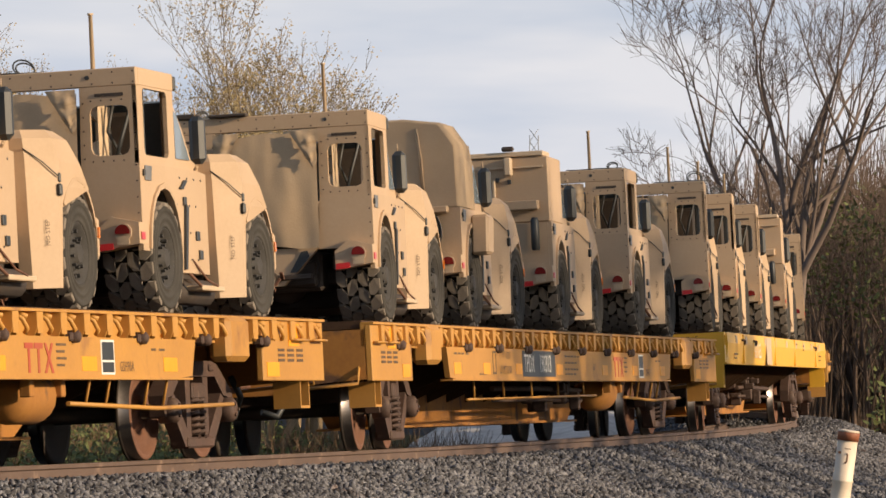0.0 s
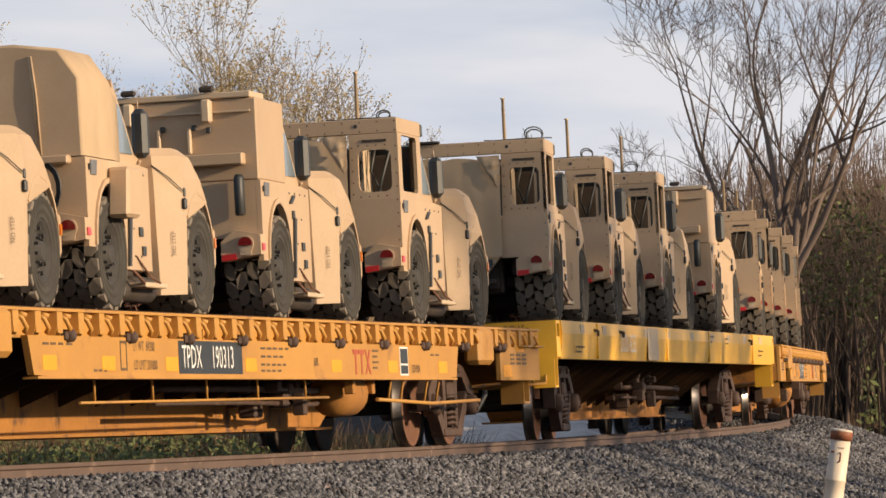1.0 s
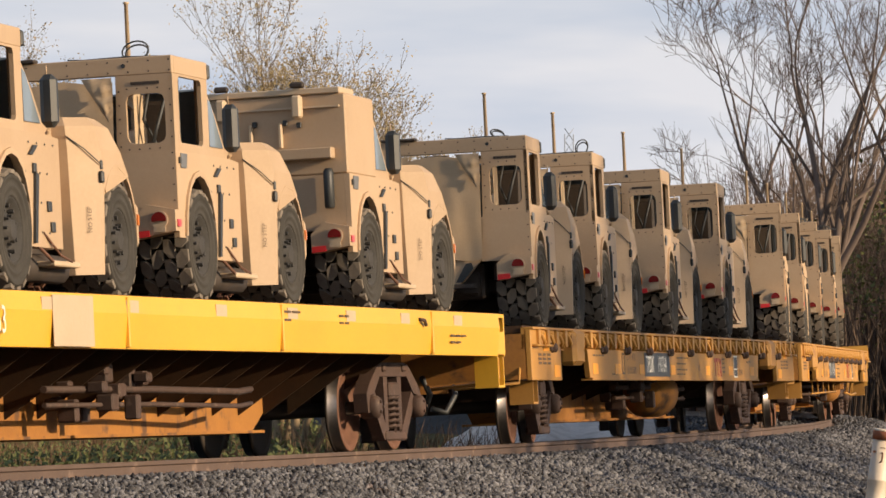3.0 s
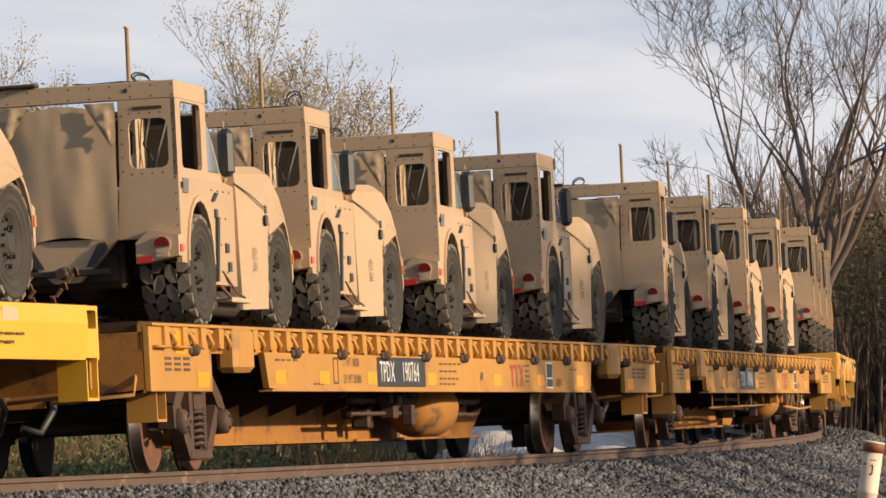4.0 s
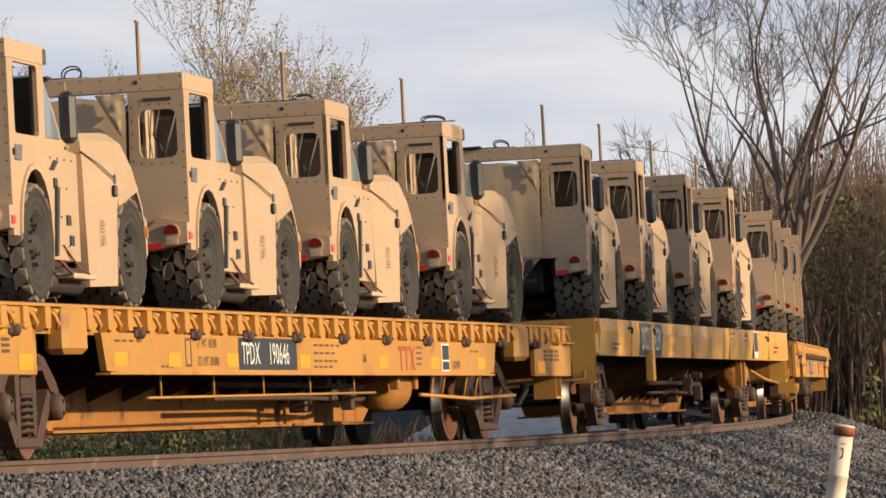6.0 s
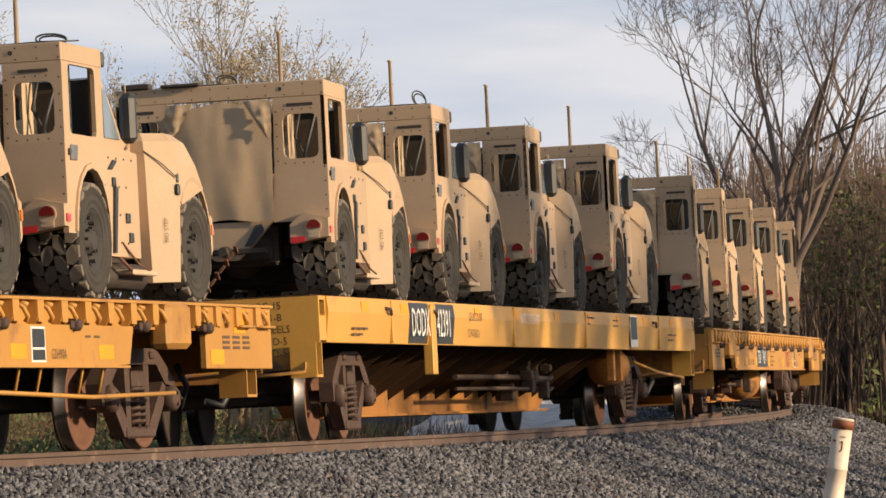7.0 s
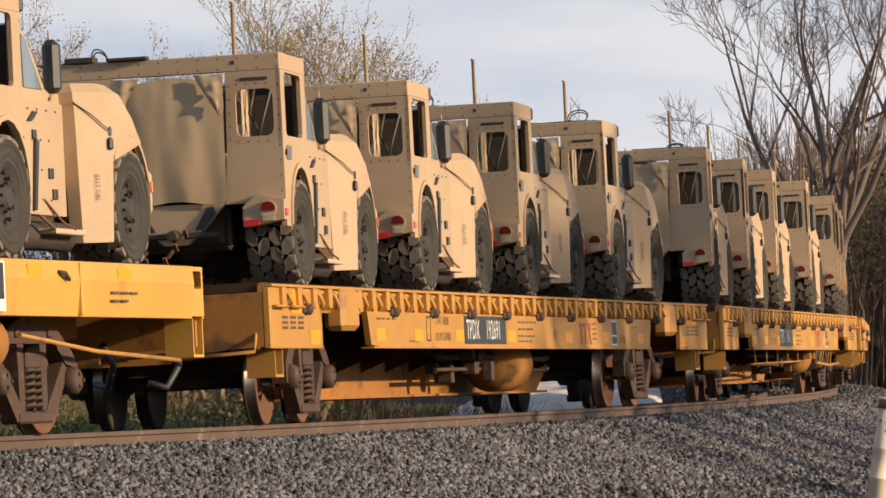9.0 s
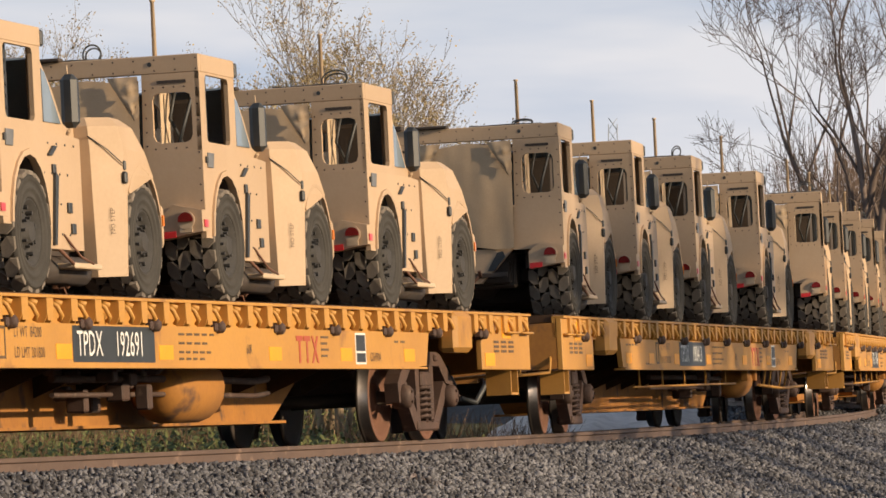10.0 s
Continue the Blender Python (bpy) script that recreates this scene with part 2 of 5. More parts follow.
def lettering(text, size, mat, parent, m, narrow=0.62, name="lettering"):
    """Flat letters of the built-in font as a mesh; m puts the text's plane where it stands."""
    cu = bpy.data.curves.new(name, "FONT")
    cu.body, cu.size, cu.fill_mode = text, size, "FRONT"
    cu.resolution_u = 2
    tmp = bpy.data.objects.new(name, cu)
    me = bpy.data.meshes.new_from_object(tmp)
    bpy.data.objects.remove(tmp)
    bpy.data.curves.remove(cu)
    me.transform(Matrix.Diagonal((narrow, 1, 1, 1)))
    me.materials.clear()
    me.materials.append(mat)
    ob = new(name, me)
    ob.parent, ob.matrix_basis = parent, m
    return ob


# side faces outwards to +x with its text running along +y
def on_side(x, y, z):
    return Matrix(((0, 0, 1, x), (1, 0, 0, y), (0, 1, 0, z), (0, 0, 0, 1)))


def on_back(x, y, z):
    return Matrix(((1, 0, 0, x), (0, 0, -1, y), (0, 1, 0, z), (0, 0, 0, 1)))


# ---- the line: an arc of track, banked into the bend ----
ARC_X, ARC_Y, ARC_TURN, ARC_BEND, BANK = -3.3256, 60.0, 0.22084, 0.0022814, 0.0513
SPEED = 16.169


def arc(s):
    th = ARC_TURN - ARC_BEND * s
    return ARC_X + (math.cos(th) - math.cos(ARC_TURN)) / ARC_BEND, ARC_Y - (math.sin(th) - math.sin(ARC_TURN)) / ARC_BEND, th


def on_arc(s, o, z):
    """The place o metres to the right of the middle of the track and z over the rails, in the banked track's own frame."""
    x, y, th = arc(s)
    a = o * math.cos(BANK) - z * math.sin(BANK)
    return Vector((x + a * math.cos(th), y - a * math.sin(th), (o - 0.75) * math.sin(BANK) + z * math.cos(BANK)))


def car_pose(middle, half):
    (x0, y0, _), (x1, y1, _) = arc(middle - half), arc(middle + half)
    turn = math.degrees(math.atan2(x1 - x0, y1 - y0))
    return pose((x0 + x1) / 2, (y0 + y1) / 2, -0.75 * math.sin(BANK), 0, -math.degrees(BANK), -turn)


# ---- ground, track bed and rails ----
def swept(name, rows, mat, s0=-140.0, s1=260.0, step=2.0):
    """A band along the line; rows of (o, z), from the far side to the near side."""
    n = int((s1 - s0) / step)
    vs, fs = [], []
    for i in range(n + 1):
        vs += [tuple(on_arc(s0 + i * step, o, z)) for o, z in rows]
    k = len(rows)
    for i in range(n):
        for j in range(k - 1):
            a = i * k + j
            fs.append((a, a + 1, a + k + 1, a + k))
    me = bpy.data.meshes.new(name)
    me.from_pydata(vs, [], fs)
    me.materials.append(mat)
    return new(name, me)


def bed_height(o):
    """Height of the ballast over the rails' plane at an offset from the middle."""
    a = abs(o)
    if a < 1.75:
        return -0.17
    return -0.17 - (a - 1.75) * 0.40 if a < 3.5 else -0.87 - (a - 3.5) * (0.28 if o > 0 else 0.1)


def lane(x, y):
    """Arc length and offset of a place on the plan."""
    cx, cy = ARC_X - math.cos(ARC_TURN) / ARC_BEND, ARC_Y + math.sin(ARC_TURN) / ARC_BEND
    dx, dy = x - cx, y - cy
    return (ARC_TURN - math.atan2(-dy, dx)) / ARC_BEND, math.hypot(dx, dy) - 1 / ARC_BEND


def ground_height(x, y):
    s, o = lane(x, y)
    base = -1.15 + 0.25 * noise.noise(Vector((x * 0.03, y * 0.03, 3.0))) + 0.10 * noise.noise(Vector((x * 0.3, y * 0.3, 1.0)))
    if -220 < s < 400:
        near = min(1.0, max(0.0, (abs(o) - 8.0) / 5.0))
        base = base * near + (1 - near) * -3.2 if o > 0 else min(base, -1.1) * 1.0
        if o < -8:
            base += 1.0 * min(1, (-8 - o) / 22)
    return base


def build_ground():
    bm = bmesh.new()
    xs = [-3000, -1500, -800, -400, -200, -120, -80, -60] + [i * 2.0 for i in range(-24, 25)] + [60, 80, 120, 200, 400, 800, 1500, 3000]
    ys = [-300, -100, -40, -10] + [i * 3.0 for i in range(0, 80)] + [260, 300, 360, 450, 600, 900, 1500, 2500, 4000]
    grid = [[bm.verts.new((x, y, ground_height(x, y))) for x in xs] for y in ys]
    for a, b in zip(grid, grid[1:]):
        for i in range(len(xs) - 1):
            bm.faces.new((a[i], a[i + 1], b[i + 1], b[i])).smooth = True
    return tagged(part("ground", bm, GRASS), "rough spring grass and bare earth", "ground", kind="structure")


ground = build_ground()
BED = [(o, bed_height(o)) for o in (-6.5, -5, -3.5, -2.2, -1.75, 0.0, 1.75, 2.2, 2.8, 3.5, 4.3, 5.2, 6.5, 8.0, 10.0)]
bed = tagged(swept("ballast_bed", BED, BALLAST), "grey crushed stone ballast bed under the curved track", "ballast", kind="structure")

RAIL_CUT = [(-0.07, -0.18), (-0.07, -0.165), (-0.012, -0.145), (-0.010, -0.05), (-0.036, -0.038), (-0.036, -0.006), (-0.03, 0.0), (0.03, 0.0), (0.036, -0.006), (0.036, -0.038), (0.010, -0.05), (0.012, -0.145), (0.07, -0.165), (0.07, -0.18)]
for middle in (0.754, -0.754):
    tagged(swept("rail", [(middle + o, z) for o, z in RAIL_CUT], RAIL, step=1.0), "rusty brown steel rail on ballast", "rail", "rails of the track", kind="structure")


def build_ties():
    bm = bmesh.new()
    for i in range(-60, 330):
        x, y, th = arc(i * 0.53)
        box(bm, -1.3, 1.3, -0.11, 0.11, -0.36, -0.172, 0, pose(x, y, -0.75 * math.sin(BANK), 0, -math.degrees(BANK), -math.degrees(th)))
    return tagged(part("crossties", bm, DARK), "dark weathered timber ties sunk in ballast", "crossties", kind="stuff")


build_ties()


# ---- vehicles on the cars ----
WIDE = Matrix.Diagonal((1.18, 1, 1, 1))  # broad off-road tyres


def tyre_mesh():
    bm = bmesh.new()
    lathe(bm, [(-0.185, 0.29), (-0.20, 0.38), (-0.205, 0.47), (-0.185, 0.505), (0.185, 0.505), (0.203, 0.480), (0.212, 0.475), (0.205, 0.465), (0.210, 0.450), (0.203, 0.445), (0.200, 0.40), (0.206, 0.392), (0.204, 0.365), (0.195, 0.355), (0.192, 0.315), (0.200, 0.308), (0.188, 0.29), (0.15, 0.285), (-0.15, 0.285)], "x", 32, WIDE, smooth=True, close=True)
    return bm


def tread_mesh():
    """Staggered chunky blocks round the tyre."""
    bm = bmesh.new()
    n = 17
    for row, (xc, half, skew, shift) in enumerate(((-0.153, 0.052, 0.05, 0.0), (-0.051, 0.050, -0.06, 0.5), (0.051, 0.050, 0.06, 0.0), (0.153, 0.052, -0.05, 0.5))):
        for i in range(n):
            a = 2 * math.pi * (i + shift) / n
            w = 2 * math.pi / n * 0.41
            pts = [(-half, -w * 0.7, 0), (0, -w * 1.12, 1), (half, -w * 0.7, 0), (half, w * 0.7, 0), (0, w * 1.12, 1), (-half, w * 0.7, 0)]
            lo, hi = [], []
            for px, pa, mid in pts:
                ang = a + pa + skew * px / half
                drop = 0.018 if abs(xc + px) > 0.19 else 0.0
                for r, keep, sc in ((0.49, lo, 1.0), (0.545 - drop, hi, 0.94)):
                    keep.append(bm.verts.new((xc + px * sc, r * math.cos(ang), r * math.sin(ang))))
            bm.faces.new(hi)
            for k in range(6):
                bm.faces.new((lo[k], lo[(k + 1) % 6], hi[(k + 1) % 6], hi[k]))
    bmesh.ops.transform(bm, matrix=WIDE, verts=bm.verts)
    return bm


def rim_mesh():
    bm = bmesh.new()
    lathe(bm, [(0.10, 0.30), (0.185, 0.30), (0.19, 0.275), (0.13, 0.25), (0.11, 0.17), (0.15, 0.15), (0.15, 0.10), (0.20, 0.085), (0.20, 0.0)][:-1], "x", 20)
    for i in range(10):
        a = 2 * math.pi * i / 10
        lathe(bm, [(0.11, 0.022), (0.17, 0.02)], "x", 6, Matrix.Translation((0, 0.215 * math.cos(a), 0.215 * math.sin(a))), False)
    for i in range(8):
        a = 2 * math.pi * (i + 0.5) / 8
        lathe(bm, [(0.15, 0.016), (0.185, 0.016)], "x", 5, Matrix.Translation((0, 0.122 * math.cos(a), 0.122 * math.sin(a))), False)
    bmesh.ops.transform(bm, matrix=WIDE, verts=bm.verts)
    return bm


W = 1.13  # half the body's width
ROOF, EAVE = 2.32, 2.15


def arch_profile(y0, z0, r, n=8):
    return [(y0 + r * math.cos(math.pi * i / n), z0 + r * math.sin(math.pi * i / n)) for i in range(n + 1)]


FORWARD = {"hood", "front_fender", "fender_arch", "fender_lip", "fender_flap", "side_marker", "strap", "hood_latch", "bumper", "lettering"}
AS_DRAWN = {"side_panel", "wheel_arch", "wheel_well"}
TAPER = 0.042  # the body narrows towards its front


def set_out(root):
    """Stretch the drawn body to its full length: cab drawn out, nose moved ahead, all narrowing forward."""
    for ob in root.children_recursive:
        name = ob.name.split(".")[0]
        at = ob.matrix_basis.copy()
        ob.matrix_basis = Matrix.Identity(4)
        ob.data.transform(at)
        for v in ob.data.vertices:
            x, y, z = v.co
            if name in FORWARD:
                y += 0.85
            elif name.startswith("mirror") or name == "marker_lamp":
                x, y = x - math.copysign(0.27, x), y + 1.15
            elif name not in AS_DRAWN:
                y *= 1.38 if z > 1.3 or y < 0 else 1.24
            v.co = (x * (1 - TAPER * max(0.0, y)), y, z)


def build_truck(style):
    """Local frame: x to the side, y ahead, z over the deck; the rear face stands at y = 0."""
    root = new("military_truck")
    kind = {"open": "tan army truck with open window frames and canvas rear flap",
            "canvas": "tan army truck with a tall canvas cover",
            "box": "tan army truck with a closed box body"}[style]
    tagged(root, kind, "military truck", "trucks on the train")
    # lower body: floor pan, side walls with wheel arches
    for sx in (1, -1):
        bm = bmesh.new()
        arch = arch_profile(0.85, 0.62, 0.60)  # from front to rear
        side = [(0.0, 1.42), (2.2, 1.42), (2.6, 1.40), (2.6, 0.42), (1.47, 0.42)] + [p for p in arch if p[0] > 0.02] + [(0.25, 0.60), (0.0, 0.60)]
        prism(bm, side, "yz", sx * (W - 0.05), sx * W)
        part("side_panel", bm, TAN, root)
        # flared lip of the arch
        bm = bmesh.new()
        lip = [(y, z) for y, z in arch_profile(0.85, 0.62, 0.635, 10) if y > -0.05]
        inner = [(y, z) for y, z in arch_profile(0.85, 0.62, 0.585, 10) if y > -0.02]
        prism(bm, lip + inner[::-1], "yz", sx * (W - 0.03), sx * (W + 0.025))
        part("wheel_arch", bm, TAN, root)
        # inner wheel well, darker than the body
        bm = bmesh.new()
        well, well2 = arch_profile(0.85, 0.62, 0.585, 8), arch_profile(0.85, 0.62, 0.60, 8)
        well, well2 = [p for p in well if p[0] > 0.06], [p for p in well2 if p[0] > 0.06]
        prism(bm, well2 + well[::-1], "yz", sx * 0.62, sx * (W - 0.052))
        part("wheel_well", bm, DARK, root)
    bm = bmesh.new()
    box(bm, -W + 0.06, W - 0.06, 1.3, 2.04, 0.5, 0.95, 0.03)
    box(bm, -0.72, 0.72, 2.0, 3.8, 0.5, 0.95, 0.03)
    box(bm, -0.45, 0.45, 0.12, 4.0, 0.45, 0.72, 0.02)
    box(bm, -0.9, 0.9, 0.50, 0.70, 0.47, 0.63, 0.02)
    box(bm, -0.9, 0.9, 3.60, 3.80, 0.47, 0.63, 0.02)
    box(bm, -0.62, 0.62, 0.95, 3.9, 0.22, 0.6, 0.03)
    box(bm, -0.50, 0.50, 0.20, 0.9, 0.40, 0.82, 0.03)
    lathe(bm, [(-0.2, 0.10), (-0.1, 0.22), (0.1, 0.22), (0.2, 0.10)], "y", 12, Matrix.Translation((0, 0.60, 0.50)))
    part("chassis", bm, DARK, root)
    bm = bmesh.new()
    box(bm, -W + 0.06, W - 0.06, 0.3, 2.1, 1.19, 1.24)
    part("floor_pan", bm, TAN, root)
    # rear wall, lower
    if style == "box":
        bm = bmesh.new()
        box(bm, -W + 0.052, W - 0.052, 0.0, 0.05, 0.84, 1.42)
        part("rear_panel", bm, TAN, root)
    else:
        for sx in (1, -1):
            bm = bmesh.new()
            prism(bm, [(sx * 0.52, 0.84), (sx * (W - 0.002), 0.84), (sx * (W - 0.002), 1.42), (sx * 0.56, 1.42)], "xz", -0.006, 0.05)
            part("rear_panel", bm, TAN, root)
            # rivets round the window and along the edges
            bm = bmesh.new()
            spots = [(1.10, 0.95 + 0.15 * q) for q in range(8)] + [(0.60, 1.48 + 0.13 * q) for q in range(5)] + [(0.68 + 0.1 * q, 1.45) for q in range(4)] + [(0.68 + 0.1 * q, 2.02) for q in range(4)] + [(0.1 + 0.2 * q, 2.28) for q in range(6)] + [(0.1 + 0.2 * q, 2.18) for q in range(6)]
            for px, pz in spots:
                lathe(bm, [(-0.0015, 0.009), (0.002, 0.009)], "y", 6, Matrix.Translation((sx * px, -0.006 if pz < 1.42 else 0.0, pz)), False)
            if style == "open":
                tagged(part("rivets", bm, DARK, root), kind="stuff")
            else:
                bm.free()
    # upper body
    if style == "open":
        for sx in (1, -1):
            bm = bmesh.new()
            outer = [(sx * (W - 0.005), EAVE), (sx * 0.57, EAVE), (sx * 0.56, 1.42), (sx * (W - 0.005), 1.42)]
            a, b = sorted((sx * 0.665, sx * 1.045))
            if sx < 0:
                outer = [outer[1], outer[0], outer[3], outer[2]]
            holed(bm, outer, (a, b, 1.50, 1.97), 0.07, "xz", 0.0, 0.035)
            part("rear_window_frame", bm, TAN, root)
            bm = bmesh.new()
            box(bm, sx * 0.86 - 0.14, sx * 0.86 + 0.14, -0.006, 0.0, 2.055, 2.085)
            part("vent_slot", bm, DARK, root)
            bm = bmesh.new()
            holed(bm, (0.0, 1.02, 1.42, EAVE), (0.16, 0.84, 1.50, 2.13), 0.05, "yz", sx * (W - 0.045), sx * (W - 0.002))
            part("side_window_frame", bm, TAN, root)
            # cheek that falls from the roof to the cowl
            bm = bmesh.new()
            prism(bm, [(1.02, 1.42), (1.02, EAVE), (1.12, 2.08), (1.42, 1.80), (1.72, 1.42)], "yz", sx * (W - 0.14), sx * (W - 0.06))
            part("windscreen_cheek", bm, TAN, root)
        bm = bmesh.new()
        box(bm, -W, W, 0.0, 0.06, EAVE, ROOF, 0.008)
        for sx in (1, -1):
            box(bm, sx * (W - 0.03) - 0.03, sx * (W - 0.03) + 0.03, 0.06, 1.04, EAVE, ROOF - 0.001, 0.008)
        box(bm, -W + 0.06, W - 0.06, 0.06, 1.04, ROOF - 0.05, ROOF - 0.01)
        part("roof", bm, TAN, root)
        bm = bmesh.new()
        box(bm, -0.62, -0.2, -0.05, 0.05, ROOF, ROOF + 0.035, 0.01)
        box(bm, -1.05, -0.75, -0.03, 0.1, ROOF, ROOF + 0.06, 0.01)
        part("roof_bracket", bm, DARK, root)
        bm = bmesh.new()
        lathe(bm, [(-0.004, 0.022), (0.0, 0.022)], "y", 10, Matrix.Translation((0.655, 0, 2.24)), False)
        part("drain_hole", bm, BLACK, root)
        # canvas flap hanging across the middle, folded at its upper corner
        bm = bmesh.new()
        nx, nz = 26, 14
        grid = []
        for j in range(nz + 1):
            row = []
            for i in range(nx + 1):
                u, w = i / nx, j / nz
                px = -0.56 + 1.12 * u
                fold = 0.003 * math.sin(u * 17 + 2 * w) * (1.2 - w) + 0.014 * noise.noise(Vector((px * 2.2, w * 2.5, 2))) + 0.006 * noise.noise(Vector((px * 7, w * 5, 5)))
                bulge = -0.05 - 0.03 * math.sin(math.pi * w) * math.sin(math.pi * min(1, u * 1.1)) + fold
                row.append(bm.verts.new((px * (1 - 0.03 * (1 - w)), bulge, 0.87 + 1.23 * w - 0.02 * math.sin(u * 9))))
            grid.append(row)
        for a, b in zip(grid, grid[1:]):
            for i in range(nx):
                bm.faces.new((a[i], a[i + 1], b[i + 1], b[i])).smooth = True
        part("canvas_flap", bm, TARP, root)
        for sx in (1, -1):
            bm = bmesh.new()
            grid = []
            for j in range(15):
                row = []
                for i in range(9):
                    u, w = i / 8, j / 14
                    swell = math.sin(math.pi * u) * (0.11 * math.sin(math.pi * min(1, w * 1.05)) ** 0.6) * (1 - 0.45 * w)
                    crumple = 0.05 * noise.noise(Vector((u * 3.1 + sx, w * 5.5, 7))) + 0.025 * noise.noise(Vector((u * 8, w * 12, 3 + sx)))
                    row.append(bm.verts.new((sx * (0.57 - (0.30 - 0.20 * w) * u), -0.088 - swell * 0.18 + crumple * 0.4, 2.13 - (0.42 - 0.16 * abs(u - 0.45)) * w + 0.03 * crumple)))
                grid.append(row)
            for a, c in zip(grid, grid[1:]):
                for i in range(8):
                    bm.faces.new((a[i], a[i + 1], c[i + 1], c[i])).smooth = True
            part("canvas_roll", bm, TARP, root)
    elif style == "canvas":
        bm = bmesh.new()
        prof = [(-W + 0.01, 1.43), (-W + 0.02, 2.16), (-W + 0.20, 2.42), (-0.5, 2.48), (0.5, 2.48), (W - 0.20, 2.42), (W - 0.02, 2.16), (W - 0.01, 1.43)]
        rows = []
        for y in (-0.01, 0.02, 0.25, 0.48, 0.52, 0.56, 0.85, 1.15):
            k = 0.985 if y in (0.52,) else 1.0 if 0.0 < y < 1.0 else 0.975
            dz = 0 if y < 0.9 else -0.14
            rows.append([bm.verts.new((px * k, y, 1.43 + (pz - 1.43) * (k if y != 0.52 else 0.985) + (dz if pz > 1.5 else 0))) for px, pz in prof])
        for a, b in zip(rows, rows[1:]):
            for i in range(len(prof) - 1):
                bm.faces.new((a[i], a[i + 1], b[i + 1], b[i])).smooth = True
        bm.faces.new(rows[0])
        bm.faces.new(rows[-1][::-1])
        part("canvas_cover", bm, TARP, root)
        bm = bmesh.new()
        for px in (0.72, 0.70):
            tube(bm, [(px, -0.012, 1.45), (px - 0.02, -0.02, 2.0), (px - 0.06, -0.012, 2.36)], 0.012, 5)
        part("canvas_seam", bm, TARP, root)
        bm = bmesh.new()
        box(bm, 0.55, 1.0, -0.1, 0.0, 1.36, 1.44, 0.015)
        part("strap_bracket", bm, TAN, root)
        bm = bmesh.new()
        for k in range(3):
            tube(bm, [(0.75 + (0.13 + 0.02 * k) * math.sin(a), -0.07 - 0.01 * k, 1.14 + (0.21 + 0.02 * k) * math.cos(a)) for a in [2 * math.pi * q / 14 for q in range(15)]], 0.010, 5)
        part("cable_coil", bm, BLACK, root)
        bm = bmesh.new()
        box(bm, W + 0.002, W + 0.22, 0.62, 1.05, 0.88, 1.35, 0.03)
        part("side_locker", bm, TAN, root)
    else:
        bm = bmesh.new()
        box(bm, -W + 0.01, W - 0.01, 0.0, 1.04, 1.422, 2.26, 0.015)
        part("box_body", bm, TAN, root)
        bm = bmesh.new()
        box(bm, -W + 0.01, W - 0.06, -0.02, 0.5, 2.265, 2.33, 0.01)
        box(bm, -W + 0.02, W - 0.07, -0.028, -0.002, 2.12, 2.14)
        part("roof", bm, TAN_LIGHT, root)
        for px in (-0.2, 0.62):
            bm = bmesh.new()
            box(bm, px - 0.05, px + 0.05, -0.10, -0.002, 2.02, 2.26, 0.02)
            part("hinge", bm, TAN_LIGHT, root)
            bm = bmesh.new()
            box(bm, px - 0.08, px + 0.08, -0.05, 0.0, 2.335, 2.40, 0.02)
            part("roof_bracket", bm, DARK, root)
        for px in (0.10, 0.42):
            bm = bmesh.new()
            box(bm, px - 0.018, px + 0.018, -0.05, -0.002, 1.72, 1.98, 0.008)
            part("ladder_rung_guide", bm, TAN_LIGHT, root)
        bm = bmesh.new()
        box(bm, -0.1, W - 0.14, -0.12, -0.002, 1.58, 1.70, 0.012)
        part("ledge", bm, TAN, root)
        bm = bmesh.new()
        lathe(bm, [(-0.22, 0.04), (-0.2, 0.055), (0.16, 0.055), (0.2, 0.035)], "z", 10, Matrix.Translation((0.93, -0.07, 1.28)))
        part("extinguisher", bm, BLACK, root)
        bm = bmesh.new()
        for px, pz in ((0.47, 1.98), (0.47, 1.62), (0.14, 1.98), (0.14, 1.74), (0.2, 1.28), (0.62, 1.95)):
            box(bm, px - 0.025, px + 0.025, -0.03, -0.001, pz - 0.03, pz + 0.03, 0.006)
        part("latch", bm, BLACK, root)
    if style != "open":
        for sx in (1, -1):
            bm = bmesh.new()
            prism(bm, [(1.05, 1.42), (1.05, 2.20), (1.14, 2.10), (1.42, 1.80), (1.72, 1.42)], "yz", sx * (W - 0.14), sx * (W - 0.06))
            part("windscreen_cheek", bm, TAN, root)
    # seats seen through the openings
    if style == "open":
        for sx in (1, -1):
            bm = bmesh.new()
            box(bm, sx * 0.72 - 0.22, sx * 0.72 + 0.22, 0.62, 0.74, 1.24, 1.95, 0.04)
            part("seat_back", bm, DARK, root)
            bm = bmesh.new()
            box(bm, sx * 0.99 - 0.03, sx * 0.99 + 0.03, 0.42, 0.50, 1.3, 2.15, 0.006)
            for k in range(7):
                lathe(bm, [(0.0, 0.018), (0.006, 0.018)], "x", 6, Matrix.Translation((sx * 1.024, 0.46, 1.4 + 0.1 * k)), False)
            part("perforated_post", bm, BLACK, root)
            bm = bmesh.new()
            tube(bm, [(sx * 0.80, 0.25, 1.45), (sx * 0.86, 0.30, 1.7), (sx * 0.93, 0.34, 1.95), (sx * 0.96, 0.4, 2.1)], 0.022, 6)
            part("seat_belt", bm, BLACK, root)
            bm = bmesh.new()
            prism(bm, [(0.04, 1.45), (0.04, 1.62), (0.20, 1.66), (0.20, 1.84), (0.04, 1.88), (0.04, 2.0), (0.52, 2.0), (0.52, 1.45)], "yz", sx * 0.635, sx * 0.665)
            part("inner_panel", bm, TAN_LIGHT, root)
            bm = bmesh.new()
